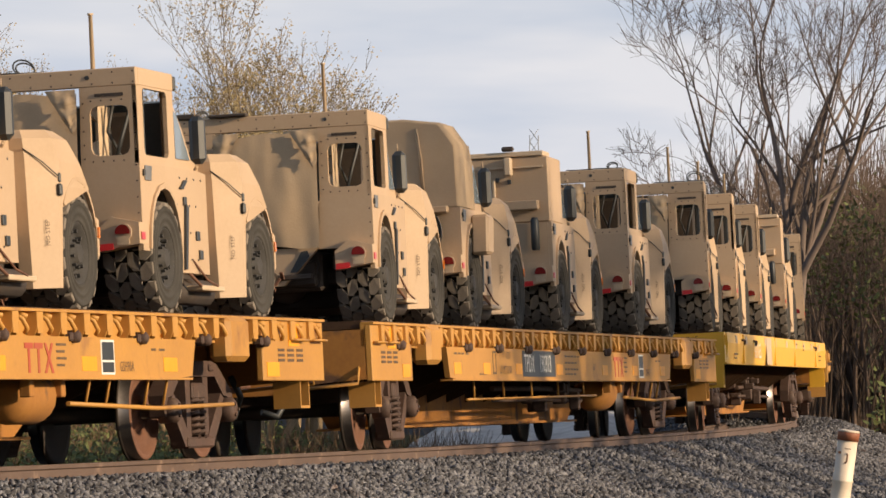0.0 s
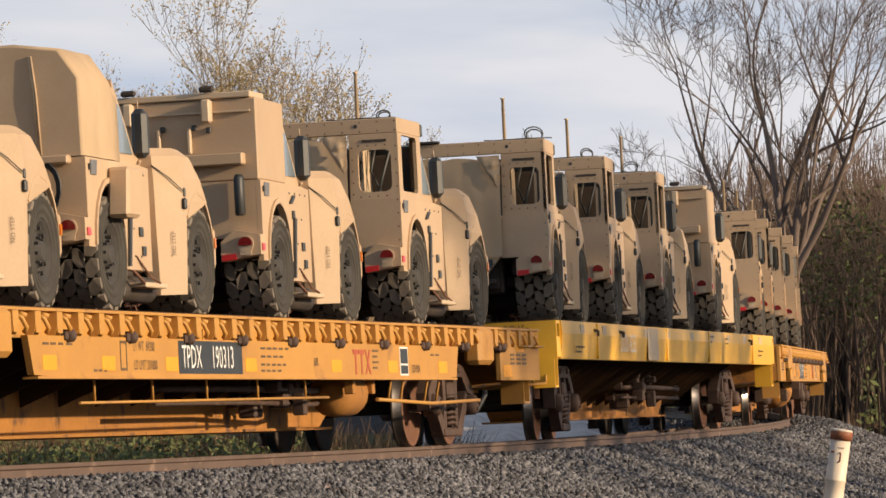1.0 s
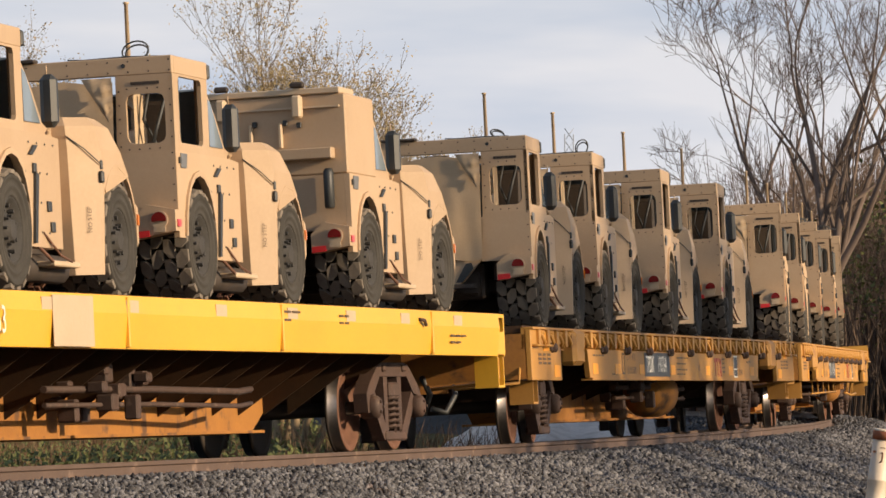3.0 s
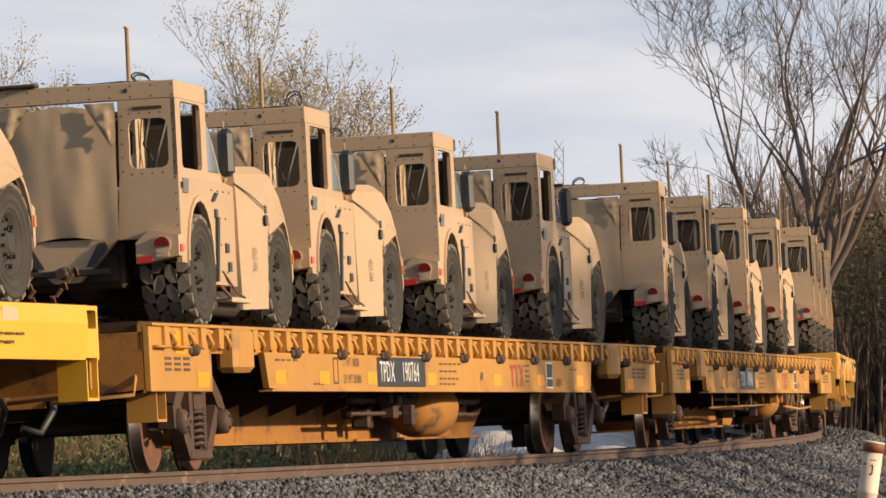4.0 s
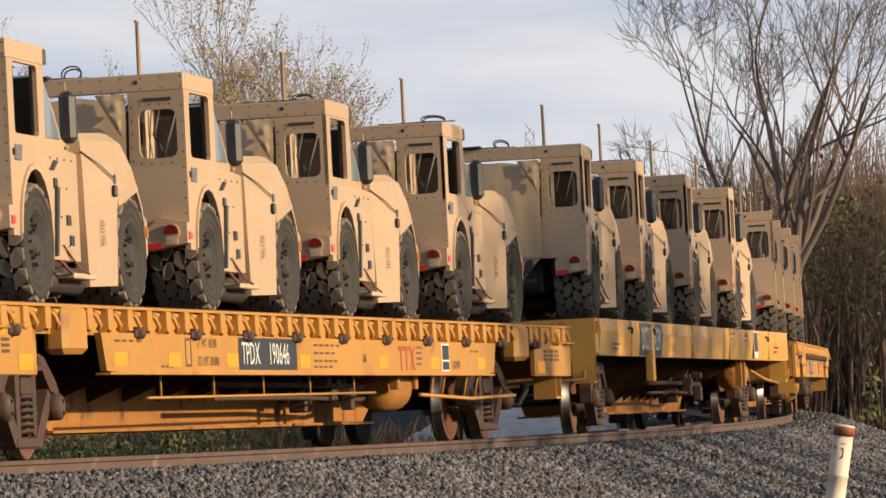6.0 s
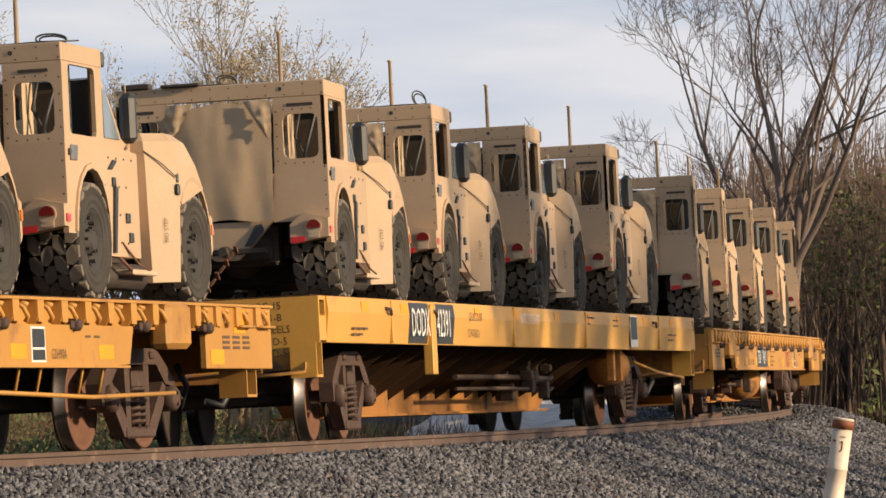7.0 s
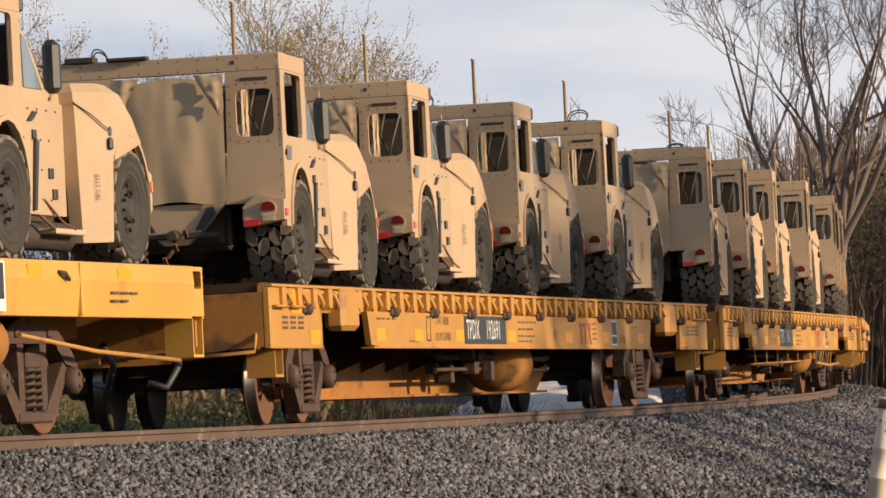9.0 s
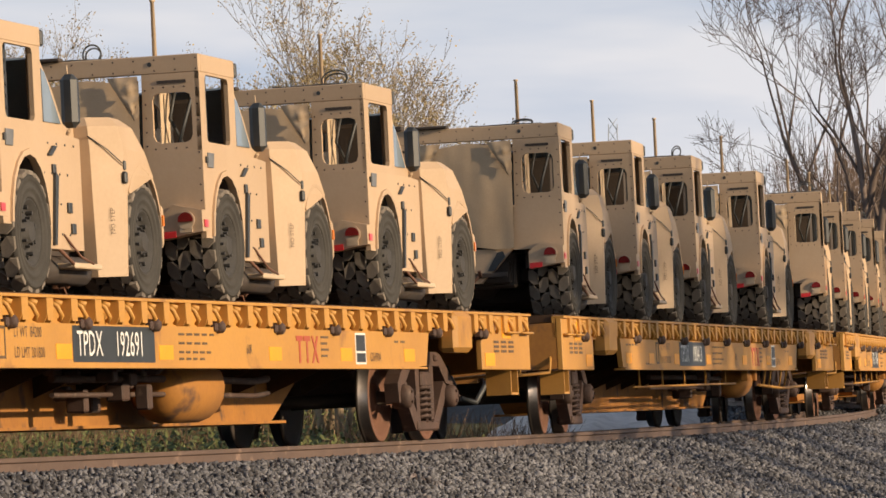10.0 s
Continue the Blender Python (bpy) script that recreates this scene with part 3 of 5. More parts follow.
            tube(bm, [(sx * 0.95, 0.55, 1.45), (sx * 0.80, 0.40, 1.52), (sx * 0.72, 0.30, 1.75), (sx * 0.78, 0.3, 2.0)], 0.018, 6)
            part("harness", bm, BLACK, root)
    # windscreen
    bm = bmesh.new()
    prism(bm, [(1.12, 2.06), (1.14, 2.08), (1.66, 1.47), (1.64, 1.45)], "yz", -W + 0.16, W - 0.16)
    part("windscreen", bm, GLASS, root)
    for sx in (1, -1):
        bm = bmesh.new()
        prism(bm, [(1.14, 1.98), (1.22, 1.95), (1.56, 1.52), (1.16, 1.52)], "yz", sx * (W - 0.058), sx * (W - 0.045))
        part("side_glass", bm, GLASS, root)
        # mirror on its arm
        bm = bmesh.new()
        box(bm, sx * 1.40 - 0.085, sx * 1.40 + 0.085, 1.12, 1.28, 1.49, 1.96, 0.05)
        mirror = part("mirror", bm, BLACK, root, "black wing mirror")
        bm = bmesh.new()
        tube(bm, [(sx * 1.10, 1.50, 1.36), (sx * 1.28, 1.32, 1.38), (sx * 1.38, 1.20, 1.47)], 0.020, 6)
        part("mirror_arm", bm, TAN, mirror)
        bm = bmesh.new()
        tube(bm, [(sx * 1.38, 1.20, 1.95), (sx * 1.38, 1.20, 2.04)], 0.010, 5)
        part("mirror_pin", bm, TAN, mirror)
        bm = bmesh.new()
        box(bm, sx * 1.30 - 0.03, sx * 1.30 + 0.03, 1.26, 1.32, 1.39, 1.43, 0.01)
        part("marker_lamp", bm, AMBER, mirror)
    # hood and fenders
    bm = bmesh.new()
    prism(bm, [(1.5, 0.95), (1.5, 1.45), (2.3, 1.62), (3.8, 1.54), (4.15, 1.38), (4.25, 0.8), (4.2, 0.7), (1.9, 0.7)], "yz", -0.77, 0.77)
    bmesh.ops.bevel(bm, geom=[e for e in bm.edges], offset=0.02, segments=1, affect="EDGES")
    part("hood", bm, TAN, root)
    for sx in (1, -1):
        # the fender's rear face slants out from the body to its outer edge
        bm = bmesh.new()
        levels = [(0.22, [(0.80, 2.80), (0.94, 2.80), (1.185, 3.02), (1.185, 3.08), (0.80, 3.08)]),
                  (0.95, [(0.78, 2.76), (0.93, 2.76), (1.20, 3.03), (1.20, 3.14), (0.78, 3.14)]),
                  (1.14, [(0.76, 2.74), (0.93, 2.75), (1.215, 3.04), (1.215, 4.08), (0.76, 4.08)]),
                  (1.36, [(0.76, 2.72), (0.93, 2.73), (1.21, 3.03), (1.20, 3.84), (0.76, 3.88)]),
                  (1.57, [(0.76, 2.70), (0.92, 2.71), (1.17, 2.97), (1.15, 3.56), (0.76, 3.60)]),
                  (1.65, [(0.76, 2.74), (0.88, 2.76), (1.08, 2.98), (1.05, 3.40), (0.76, 3.46)])]
        rings = [[bm.verts.new((sx * px, py, z)) for px, py in ring] for z, ring in levels]
        for a, b in zip(rings, rings[1:]):
            for i in range(5):
                bm.faces.new((a[i], a[(i + 1) % 5], b[(i + 1) % 5], b[i]))
        bm.faces.new(rings[0])
        bm.faces.new(rings[-1][::-1])
        fender = part("front_fender", bm, TAN, root)
        # arch over the front wheel
        bm = bmesh.new()
        outer = [(y, z) for y, z in arch_profile(3.68, 0.56, 0.655, 14) if y > 3.12]
        inner = [(y, z) for y, z in arch_profile(3.68, 0.56, 0.60, 14) if y > 3.14]
        prism(bm, outer + inner[::-1], "yz", sx * 0.74, sx * 1.17)
        part("fender_arch", bm, DARK, fender)
        bm = bmesh.new()
        outer = [(y, z) for y, z in arch_profile(3.68, 0.56, 0.685, 14) if y > 3.12]
        inner = [(y, z) for y, z in arch_profile(3.68, 0.56, 0.645, 14) if y > 3.14]
        prism(bm, outer + inner[::-1], "yz", sx * 1.10, sx * 1.215)
        part("fender_lip", bm, TAN, fender)
        bm = bmesh.new()
        prism(bm, [(4.30, 0.50), (4.36, 0.55), (4.38, 0.86), (4.28, 0.90)], "yz", sx * 0.9, sx * 1.22)
        part("fender_flap", bm, TAN, fender)
        bm = bmesh.new()
        box(bm, sx * 1.228 - 0.01, sx * 1.228 + 0.01, 4.30, 4.36, 0.70, 0.80)
        part("side_marker", bm, AMBER, fender)
        # strap and hood latch
        bm = bmesh.new()
        tube(bm, [(sx * 0.92, 2.70, 1.48), (sx * 1.08, 2.86, 1.36), (sx * 1.215, 3.01, 1.22)], 0.006, 5)
        part("strap", bm, BLACK, fender)
        bm = bmesh.new()
        box(bm, sx * 1.21 - 0.025, sx * 1.21 + 0.025, 3.00, 3.08, 1.05, 1.16, 0.015)
        box(bm, sx * 1.206 - 0.018, sx * 1.206 + 0.018, 3.02, 3.07, 1.17, 1.26, 0.012)
        part("hood_latch", bm, BLACK, fender)
        # cab step under the fender
        bm = bmesh.new()
        box(bm, sx * 1.06 - 0.12, sx * 1.06 + 0.12, 1.70, 2.45, 0.26, 0.31, 0.01)
        box(bm, sx * 1.0 - 0.04, sx * 1.0 + 0.04, 1.5, 2.1, 0.42, 0.60, 0.01)
        part("step", bm, TAN_LIGHT, root)
        bm = bmesh.new()
        tube(bm, [(sx * 1.13, 1.55, 0.55), (sx * 1.17, 1.9, 0.36), (sx * 1.18, 2.2, 0.31)], 0.012, 5)
        tube(bm, [(sx * 1.10, 1.40, 0.45), (sx * 1.16, 1.7, 0.30)], 0.018, 5)
        part("step_chain", bm, RUST, root)
        bm = bmesh.new()
        for q in range(3):
            lathe(bm, [(0.0, 0.032), (0.004, 0.032)], "x", 8, Matrix.Translation((sx * 1.04 if sx > 0 else -1.044, 1.62 + 0.17 * q, 0.52)), False)
        tagged(part("lightening_hole", bm, BLACK, root), kind="stuff")
        if style == "open":
            bm = bmesh.new()
            box(bm, sx * (W - 0.02) - 0.035, sx * (W - 0.02) + 0.035, 1.042, 1.10, 2.16, 2.30, 0.015)
            part("corner_lamp", bm, BLACK, root)
        bm = bmesh.new()
        lathe(bm, [(1.35, 0.13), (2.6, 0.13)], "y", 12, Matrix.Translation((sx * 0.88, 0, 0.26)))
        part("fuel_tank", bm, DARK, root)
        # black fixtures and bolts along the body's side
        bm = bmesh.new()
        for y, z, k in ((0.08, 1.33, 0.0), (1.24, 1.28, 0.03), (1.34, 1.12, 0.02), (1.72, 0.8, 0.03), (1.8, 0.62, 0.03)):
            box(bm, sx * (W + 0.012) - 0.012, sx * (W + 0.012) + 0.012, y - 0.02 - k, y + 0.02 + k, z - 0.03 - k, z + 0.03, 0.004)
        for q in range(16):
            y, z = (1.10 + 0.62 * (q % 4) / 3, 0.55 + 0.26 * (q // 4))
            lathe(bm, [(W, 0.011), (W + 0.008, 0.011)] if sx > 0 else [(-W - 0.008, 0.011), (-W, 0.011)], "x", 5, Matrix.Translation((0, y, z)), False)
        tagged(part("body_hardware", bm, BLACK, root), kind="stuff")
        bm = bmesh.new()
        box(bm, sx * (W + 0.008) - 0.006, sx * (W + 0.008) + 0.006, 0.12, 0.30, 1.26, 1.40, 0.003)
        part("data_plate", bm, PLATE, root)
        bm = bmesh.new()
        prism(bm, [(1.24, 0.45), (1.30, 0.45), (1.42, 1.05), (1.34, 1.08)], "yz", sx * (W + 0.001), sx * (W + 0.03))
        part("perforated_strut", bm, BLACK, root)
        # tail lamp box
        bm = bmesh.new()
        prism(bm, [(sx * 0.72, 0.60), (sx * (W + 0.005), 0.66), (sx * (W + 0.005), 0.86), (sx * 0.86, 0.92), (sx * 0.72, 0.80)], "xz", -0.10, 0.12)
        lampbox = part("tail_lamp_box", bm, TAN, root)
        bm = bmesh.new()
        lathe(bm, [(-0.115, 0.085), (-0.102, 0.085)], "y", 16, Matrix.Translation((sx * 0.98, 0, 0.77)), False)
        box(bm, sx * 0.98 - 0.06, sx * 0.98 + 0.06, -0.112, -0.102, 0.655, 0.70)
        part("lamp_rim", bm, TAN_LIGHT, lampbox)
        bm = bmesh.new()
        prism(bm, [(sx * 0.98 + 0.072 * math.cos(a), 0.772 + 0.072 * math.sin(a)) for a in [math.pi * (-0.08 + 1.16 * q / 10) for q in range(11)]], "xz", -0.128, -0.116)
        part("tail_lens", bm, RED, lampbox, "dark red lens")
        bm = bmesh.new()
        prism(bm, [(sx * 0.73, 0.602), (sx * 0.88, 0.614), (sx * 0.88, 0.674), (sx * 0.73, 0.668)], "xz", -0.112, -0.101)
        part("red_reflector", bm, REFLEX, lampbox)
        bm = bmesh.new()
        box(bm, sx * (W + 0.011) - 0.005, sx * (W + 0.011) + 0.005, -0.06, 0.03, 0.70, 0.77)
        part("side_reflector", bm, REFLEX, lampbox)
    lettering("NO STEP", 0.075, INK, root, Matrix(((0, -0.72, 0.69, 1.112), (0, -0.69, -0.72, 2.926), (1, 0, 0, 0.60), (0, 0, 0, 1))), 0.8)
    # hitch frame under the flap
    if style != "canvas":
        bm = bmesh.new()
        prism(bm, [(-0.52, 0.86), (0.52, 0.86), (0.30, 0.62), (0.12, 0.46), (-0.12, 0.46), (-0.30, 0.62)], "xz", -0.02, 0.06)
        part("hitch_plate", bm, TAN, root)
        for sx in (1, -1):
            bm = bmesh.new()
            prism(bm, [(sx * 0.20, 0.60), (sx * 0.28, 0.60), (sx * 0.42, 0.76), (sx * 0.40, 0.83), (sx * 0.33, 0.82)], "xz", -0.028, -0.021)
            part("hitch_slot", bm, BLACK, root)
    bm = bmesh.new()
    lathe(bm, [(-0.16, 0.05), (0.0, 0.07)], "y", 10, Matrix.Translation((0, 0, 0.55)))
    box(bm, -0.5, 0.44, -0.04, 0.0, 0.52, 0.58, 0.01)
    part("tow_hitch", bm, DARK, root)
    # chains down to the deck
    for px, dx in ((-0.35, 0.3), (0.12, -0.25)):
        bm = bmesh.new()
        for q in range(9):
            a = q / 8
            c = Vector((px + dx * a, -0.08 - 0.55 * a, 0.55 * (1 - a) + 0.02))
            box(bm, -0.018, 0.018, -0.012, 0.012, -0.045, 0.045, 0, Matrix.Translation(c) @ pose(0, 0, 0, 40, 0, 90 * (q % 2)))
        part("tie_down_chain", bm, RUST, root)
    bm = bmesh.new()
    box(bm, -1.1, 1.1, 4.30, 4.44, 0.50, 0.76, 0.03)
    part("bumper", bm, TAN, root)
    if style != "canvas":
        bm = bmesh.new()
        lathe(bm, [(ROOF - 0.02 if style == "open" else 2.40, 0.024), (2.86, 0.020), (2.862, 0.030), (2.88, 0.030)], "z", 8, Matrix.Translation((0.58, 0.35, 0)))
        if style == "open":
            part("antenna_mast", bm, TAN_LIGHT, root)
        else:
            bm.free()
    set_out(root)
    # wheels
    for px, py, flip in ((0.865, 0.85, 0), (0.735, 4.55, 0), (-0.865, 0.85, 180), (-0.735, 4.55, 180)):
        at = pose(px, py, 0.545, 17 * py, 0, flip)
        if (px, py) == (0.865, 0.85):
            tyre0 = part("tyre", tyre_mesh(), SIDEWALL, root, "grey dusty tyre sidewall", at)
            tyre0.data.materials.append(GROOVE)
            for f in tyre0.data.polygons:
                if abs(f.center.x) < 0.1 and math.hypot(f.center.y, f.center.z) > 0.45:
                    f.material_index = 1
            tread0 = part("tread", tread_mesh(), RUBBER, tyre0, "chunky dusty tread blocks")
            rim0 = part("rim", rim_mesh(), HUB, tyre0, "black bolted wheel hub")
        else:
            t2 = again(tyre0, at, root)
            for p in (tread0, rim0):
                again(p, Matrix.Identity(4), t2)
    return root


def cable_loop(parent, seed):
    """Loose black cable lying in a loop on the roof."""
    rnd = random.Random(seed)
    bm = bmesh.new()
    x0, h, w, lean = rnd.choice((-0.75, 0.0, 0.75, 0.9)) + rnd.uniform(-0.1, 0.1), rnd.uniform(0.05, 0.14), rnd.uniform(0.05, 0.13), rnd.uniform(-0.3, 0.3)
    for k in range(2):
        pts = []
        for q in range(13):
            a = math.pi * (-0.25 + 1.5 * q / 12)
            pts.append((x0 + (w * math.cos(a)) * (1 - 0.15 * k) + lean * 0.1 * math.sin(a), 0.25 + 0.05 * k + 0.05 * math.cos(a), ROOF + 0.01 + h * 0.7 * (math.sin(a) + 0.7) * (1 - 0.2 * k)))
        tube(bm, pts, 0.009, 5)
    w *= 2
    pts = [(x0 + w, 0.25, ROOF + 0.012), (x0 + w - 0.3, 0.12, ROOF + 0.014), (x0 - 0.5, 0.2, ROOF + 0.012), (x0 - 0.6, 0.02, ROOF + 0.01)]
    tube(bm, pts, 0.008, 5)
    return part("roof_cable", bm, BLACK, parent)


# ---- flatcars ----
WHEELSET = []


def wheelset_mesh():
    """An axle with two flanged wheels, rusty on the plate and bright on the running surface."""
    if WHEELSET:
        return WHEELSET[0]
    bm = bmesh.new()
    lathe(bm, [(-1.0, 0.07), (1.0, 0.07)], "x", 12)
    done = set(bm.faces)
    for sx in (1, -1):
        prof = [(0.685, 0.10), (0.69, 0.38), (0.685, 0.40), (0.685, 0.483), (0.715, 0.480), (0.722, 0.459), (0.815, 0.454), (0.82, 0.445), (0.82, 0.395), (0.775, 0.385), (0.735, 0.18), (0.79, 0.15), (0.80, 0.08)]
        lathe(bm, [(sx * a, r) for a, r in prof], "x", 40)
    bmesh.ops.recalc_face_normals(bm, faces=bm.faces)
    for f in bm.faces:
        if f not in done:
            c = f.calc_center_median()
            r = math.hypot(c.y, c.z)
            f.material_index = 2 if r > 0.452 and abs(c.x) > 0.71 else 1 if r > 0.09 and abs(c.x) > 0.72 else 0
    me = bpy.data.meshes.new("wheelset")
    bm.to_mesh(me)
    bm.free()
    for mat in (DARK, RUST, STEEL):
        me.materials.append(mat)
    WHEELSET.append(me)
    return me


def bogie_mesh_parts(parent, m, twist):
    bm = bmesh.new()
    box(bm, -0.95, 0.95, -0.2, 0.2, 0.42, 0.72, 0.03)
    box(bm, -0.35, 0.35, -0.3, 0.3, 0.66, 0.95, 0.02)
    bogie = part("bogie", bm, BOGIE, parent, "rusty two-axle bogie", m)
    for sx in (1, -1):
        bm = bmesh.new()
        x0, x1 = sx * 0.93, sx * 1.08
        prism(bm, [(-1.07, 0.40), (-1.10, 0.60), (-0.98, 0.70), (-0.62, 0.90), (-0.45, 0.93), (0.45, 0.93), (0.62, 0.90), (0.98, 0.70), (1.10, 0.60), (1.07, 0.40), (0.98, 0.40), (0.96, 0.58), (0.80, 0.60), (0.55, 0.78), (-0.55, 0.78), (-0.80, 0.60), (-0.96, 0.58), (-0.98, 0.40)], "yz", x0, x1)
        for k in (1, -1):
            prism(bm, [(k * 0.74, 0.62), (k * 0.86, 0.56), (k * 0.74, 0.40), (k * 0.44, 0.11), (k * 0.30, 0.11), (k * 0.30, 0.22)], "yz", x0 + sx * 0.012, x1 - sx * 0.008)
            prism(bm, [(k * 0.22, 0.20), (k * 0.34, 0.16), (k * 0.36, 0.80), (k * 0.20, 0.80)], "yz", x0 + sx * 0.006, x1 - sx * 0.016)
            box(bm, min(x0, x1) - 0.02, max(x0, x1) + 0.03, k * 0.40 - 0.06, k * 0.40 + 0.06, 0.83, 0.90, 0.015)
        box(bm, min(x0, x1) - 0.03, max(x0, x1) + 0.02, -0.40, 0.40, 0.095, 0.20, 0.02)
        box(bm, min(x0, x1) + 0.02, max(x0, x1) + 0.015, -0.20, 0.20, 0.56, 0.72, 0.02)
        part("side_frame", bm, BOGIE, bogie)
        for py in (-0.10, 0.10):
            bm = bmesh.new()
            pts = []
            for q in range(49):
                a = q * math.pi / 4
                pts.append((sx * 1.03 + 0.075 * math.cos(a), py + 0.075 * math.sin(a), 0.20 + 0.36 * q / 48))
            tube(bm, pts, 0.020, 5)
            part("spring", bm, BOGIE, bogie)
        for py in (-0.889, 0.889):
            bm = bmesh.new()
            lathe(bm, [(0.98, 0.125), (1.14, 0.12), (1.17, 0.085), (1.18, 0.03)] if sx > 0 else [(-1.18, 0.03), (-1.17, 0.085), (-1.14, 0.12), (-0.98, 0.125)], "x", 14, Matrix.Translation((0, py, 0.457)))
            for k in range(3):
                a = 2 * math.pi * k / 3
                lathe(bm, [(sx * 1.16 - 0.02, 0.018), (sx * 1.16 + 0.03, 0.018)], "x", 6, Matrix.Translation((0, py + 0.06 * math.cos(a), 0.457 + 0.06 * math.sin(a))), False)
            part("axle_cap", bm, BOGIE, bogie)
    sets = []
    for py in (-0.889, 0.889):
        ws = new("wheelset", wheelset_mesh())
        ws.parent, ws.matrix_basis = bogie, pose(0, py, 0.457)
        sets.append(ws)
    return bogie, sets


def build_tpdx(deep, tank_style):
    """A long yellow flatcar with tie-down pockets along both edges. Local frame: y along, z over the rails, x = 0 in the middle."""
    root = new("flatcar")
    H, Z0, Z1 = 13.1, 1.10, 1.33
    bm = bmesh.new()
    box(bm, -1.40, 1.40, -H + 0.02, H - 0.02, 1.27, 1.355)
    part("deck", bm, DECK, root, "worn brown deck")
    for sx in (1, -1):
        # deep sill, tapering up at both ends
        bm = bmesh.new()
        prism(bm, [(-8.75, Z0), (8.55, Z0), (8.40, 0.76), (7.9, 0.74), (-8.0, 0.74), (-8.60, 0.76)], "yz", sx * 1.44, sx * 1.50)
        box(bm, min(sx * 1.38, sx * 1.52), max(sx * 1.38, sx * 1.52), -8.55, 8.35, 0.725, 0.745)
        part("side_sill", bm, YELLOW, root)
        bm = bmesh.new()
        box(bm, min(sx * 1.39, sx * 1.43), max(sx * 1.39, sx * 1.43), -H, H, Z0 - 0.02, Z1)
        box(bm, min(sx * 1.40, sx * 1.53), max(sx * 1.40, sx * 1.53), -H, H, Z1 - 0.02, Z1 + 0.005)
        part("deck_edge", bm, YELLOW, root)
        for sy in (1, -1):
            bm = bmesh.new()
            a, b = sorted((sy * 10.85, sy * H))
            box(bm, min(sx * 1.435, sx * 1.50), max(sx * 1.435, sx * 1.50), a, b, 0.72, Z1 - 0.022, 0.008)
            part("end_sill", bm, YELLOW, root)
            bm = bmesh.new()
            a, b = sorted((sy * 9.45, sy * 10.15))
            box(bm, min(sx * 1.36, sx * 1.58), max(sx * 1.36, sx * 1.58), a, b, 0.90, Z1 - 0.002, 0.05)
            part("tie_down_box", bm, YELLOW, root)
            bm = bmesh.new()
            c = sy * 12.55
            for q in (-0.16, 0.16):
                box(bm, min(sx * 1.16, sx * 1.44), max(sx * 1.16, sx * 1.44), c + q - 0.012, c + q + 0.012, 0.45, 0.72)
            box(bm, min(sx * 1.16, sx * 1.44), max(sx * 1.16, sx * 1.44), c - 0.148, c + 0.148, 0.45, 0.475)
            part("step", bm, YELLOW, root)
            for q in (11.9, 12.6):
                bm = bmesh.new()
                tube(bm, [(sx * 1.50, sy * q, 1.12), (sx * 1.57, sy * q, 1.12), (sx * 1.57, sy * (q + 0.4), 1.12), (sx * 1.50, sy * (q + 0.4), 1.12)], 0.014, 6)
                part("handrail", bm, YELLOW, root)
            # orange reflective patches
            bm = bmesh.new()
            box(bm, sx * 1.503 - 0.002, sx * 1.503 + 0.002, sy * 12.0 - 0.2, sy * 12.0 + 0.2, 1.06, 1.28)
            part("reflective_patch", bm, ORANGE_TAPE, root)
            bm = bmesh.new()
            box(bm, sx * 1.503 - 0.002, sx * 1.503 + 0.002, sy * 11.2 - 0.22, sy * 11.2 + 0.22, 0.76, 0.90)
            part("reflective_patch", bm, ORANGE_TAPE, root)
        tape = None
        for y in (-8.1, -6.2, -4.0, -1.0, 2.6, 5.2, 7.7):
            if tape:
                again(tape, Matrix.Translation((0, y, 0)))
            else:
                bm = bmesh.new()
                box(bm, sx * 1.501 - 0.002, sx * 1.501 + 0.002, -0.22, 0.22, 0.80, 0.93)
                tape = part("reflective_tape", bm, ORANGE_TAPE, root, "", Matrix.Translation((0, y, 0)))
    # pockets: a plate with a sloping gusset, and a chain hook
    bm = bmesh.new()
    prism(bm, [(1.43, Z0), (1.43, Z1 - 0.022), (1.53, Z1 - 0.022), (1.53, 1.17), (1.50, Z0)], "xz", -0.09, -0.075)
    prism(bm, [(1.43, Z0), (1.43, Z1 - 0.022), (1.53, Z1 - 0.022), (1.53, 1.17), (1.50, Z0)], "xz", 0.075, 0.09)
    box(bm, 1.515, 1.53, -0.074, 0.074, 1.12, Z1 - 0.023)
    pocket = part("stake_pocket", bm, YELLOW, root)
    bm = bmesh.new()
    tube(bm, [(1.45, 0.20, 1.29), (1.52, 0.22, 1.24), (1.54, 0.28, 1.16), (1.51, 0.30, 1.12)], 0.022, 6)
    tube(bm, [(1.45, 0.30, 1.29), (1.53, 0.33, 1.26)], 0.026, 6)
    hook = part("chain_hook", bm, YELLOW, root)
    bm = bmesh.new()
    lathe(bm, [(1.44, 0.06), (1.56, 0.055), (1.58, 0.03)], "x", 12, Matrix.Translation((0, 0.31, 1.10)))
    box(bm, 1.44, 1.53, 0.20, 0.42, 1.06, 1.14, 0.015)
    winch = part("chain_winch", bm, BOGIE, root)
    n, gap = 38, 0.68
    flip = Matrix.Rotation(math.pi, 4, "Z")
    for i in range(n):
        y = (i - (n - 1) / 2) * gap
        if 9.3 < abs(y) < 10.3:
            continue
        for m in (Matrix.Translation((0, y, 0)), flip @ Matrix.Translation((0, y, 0))):
            again(pocket, m, root)
            again(hook, m, root)
            if i % 3 == 1 and abs(y) < 12:
                again(winch, m, root)
    for o in (pocket, hook, winch):
        bpy.data.objects.remove(o)
    # middle sill and cross bearers; the bearers' colour holds the under-deck shade
    bm = bmesh.new()
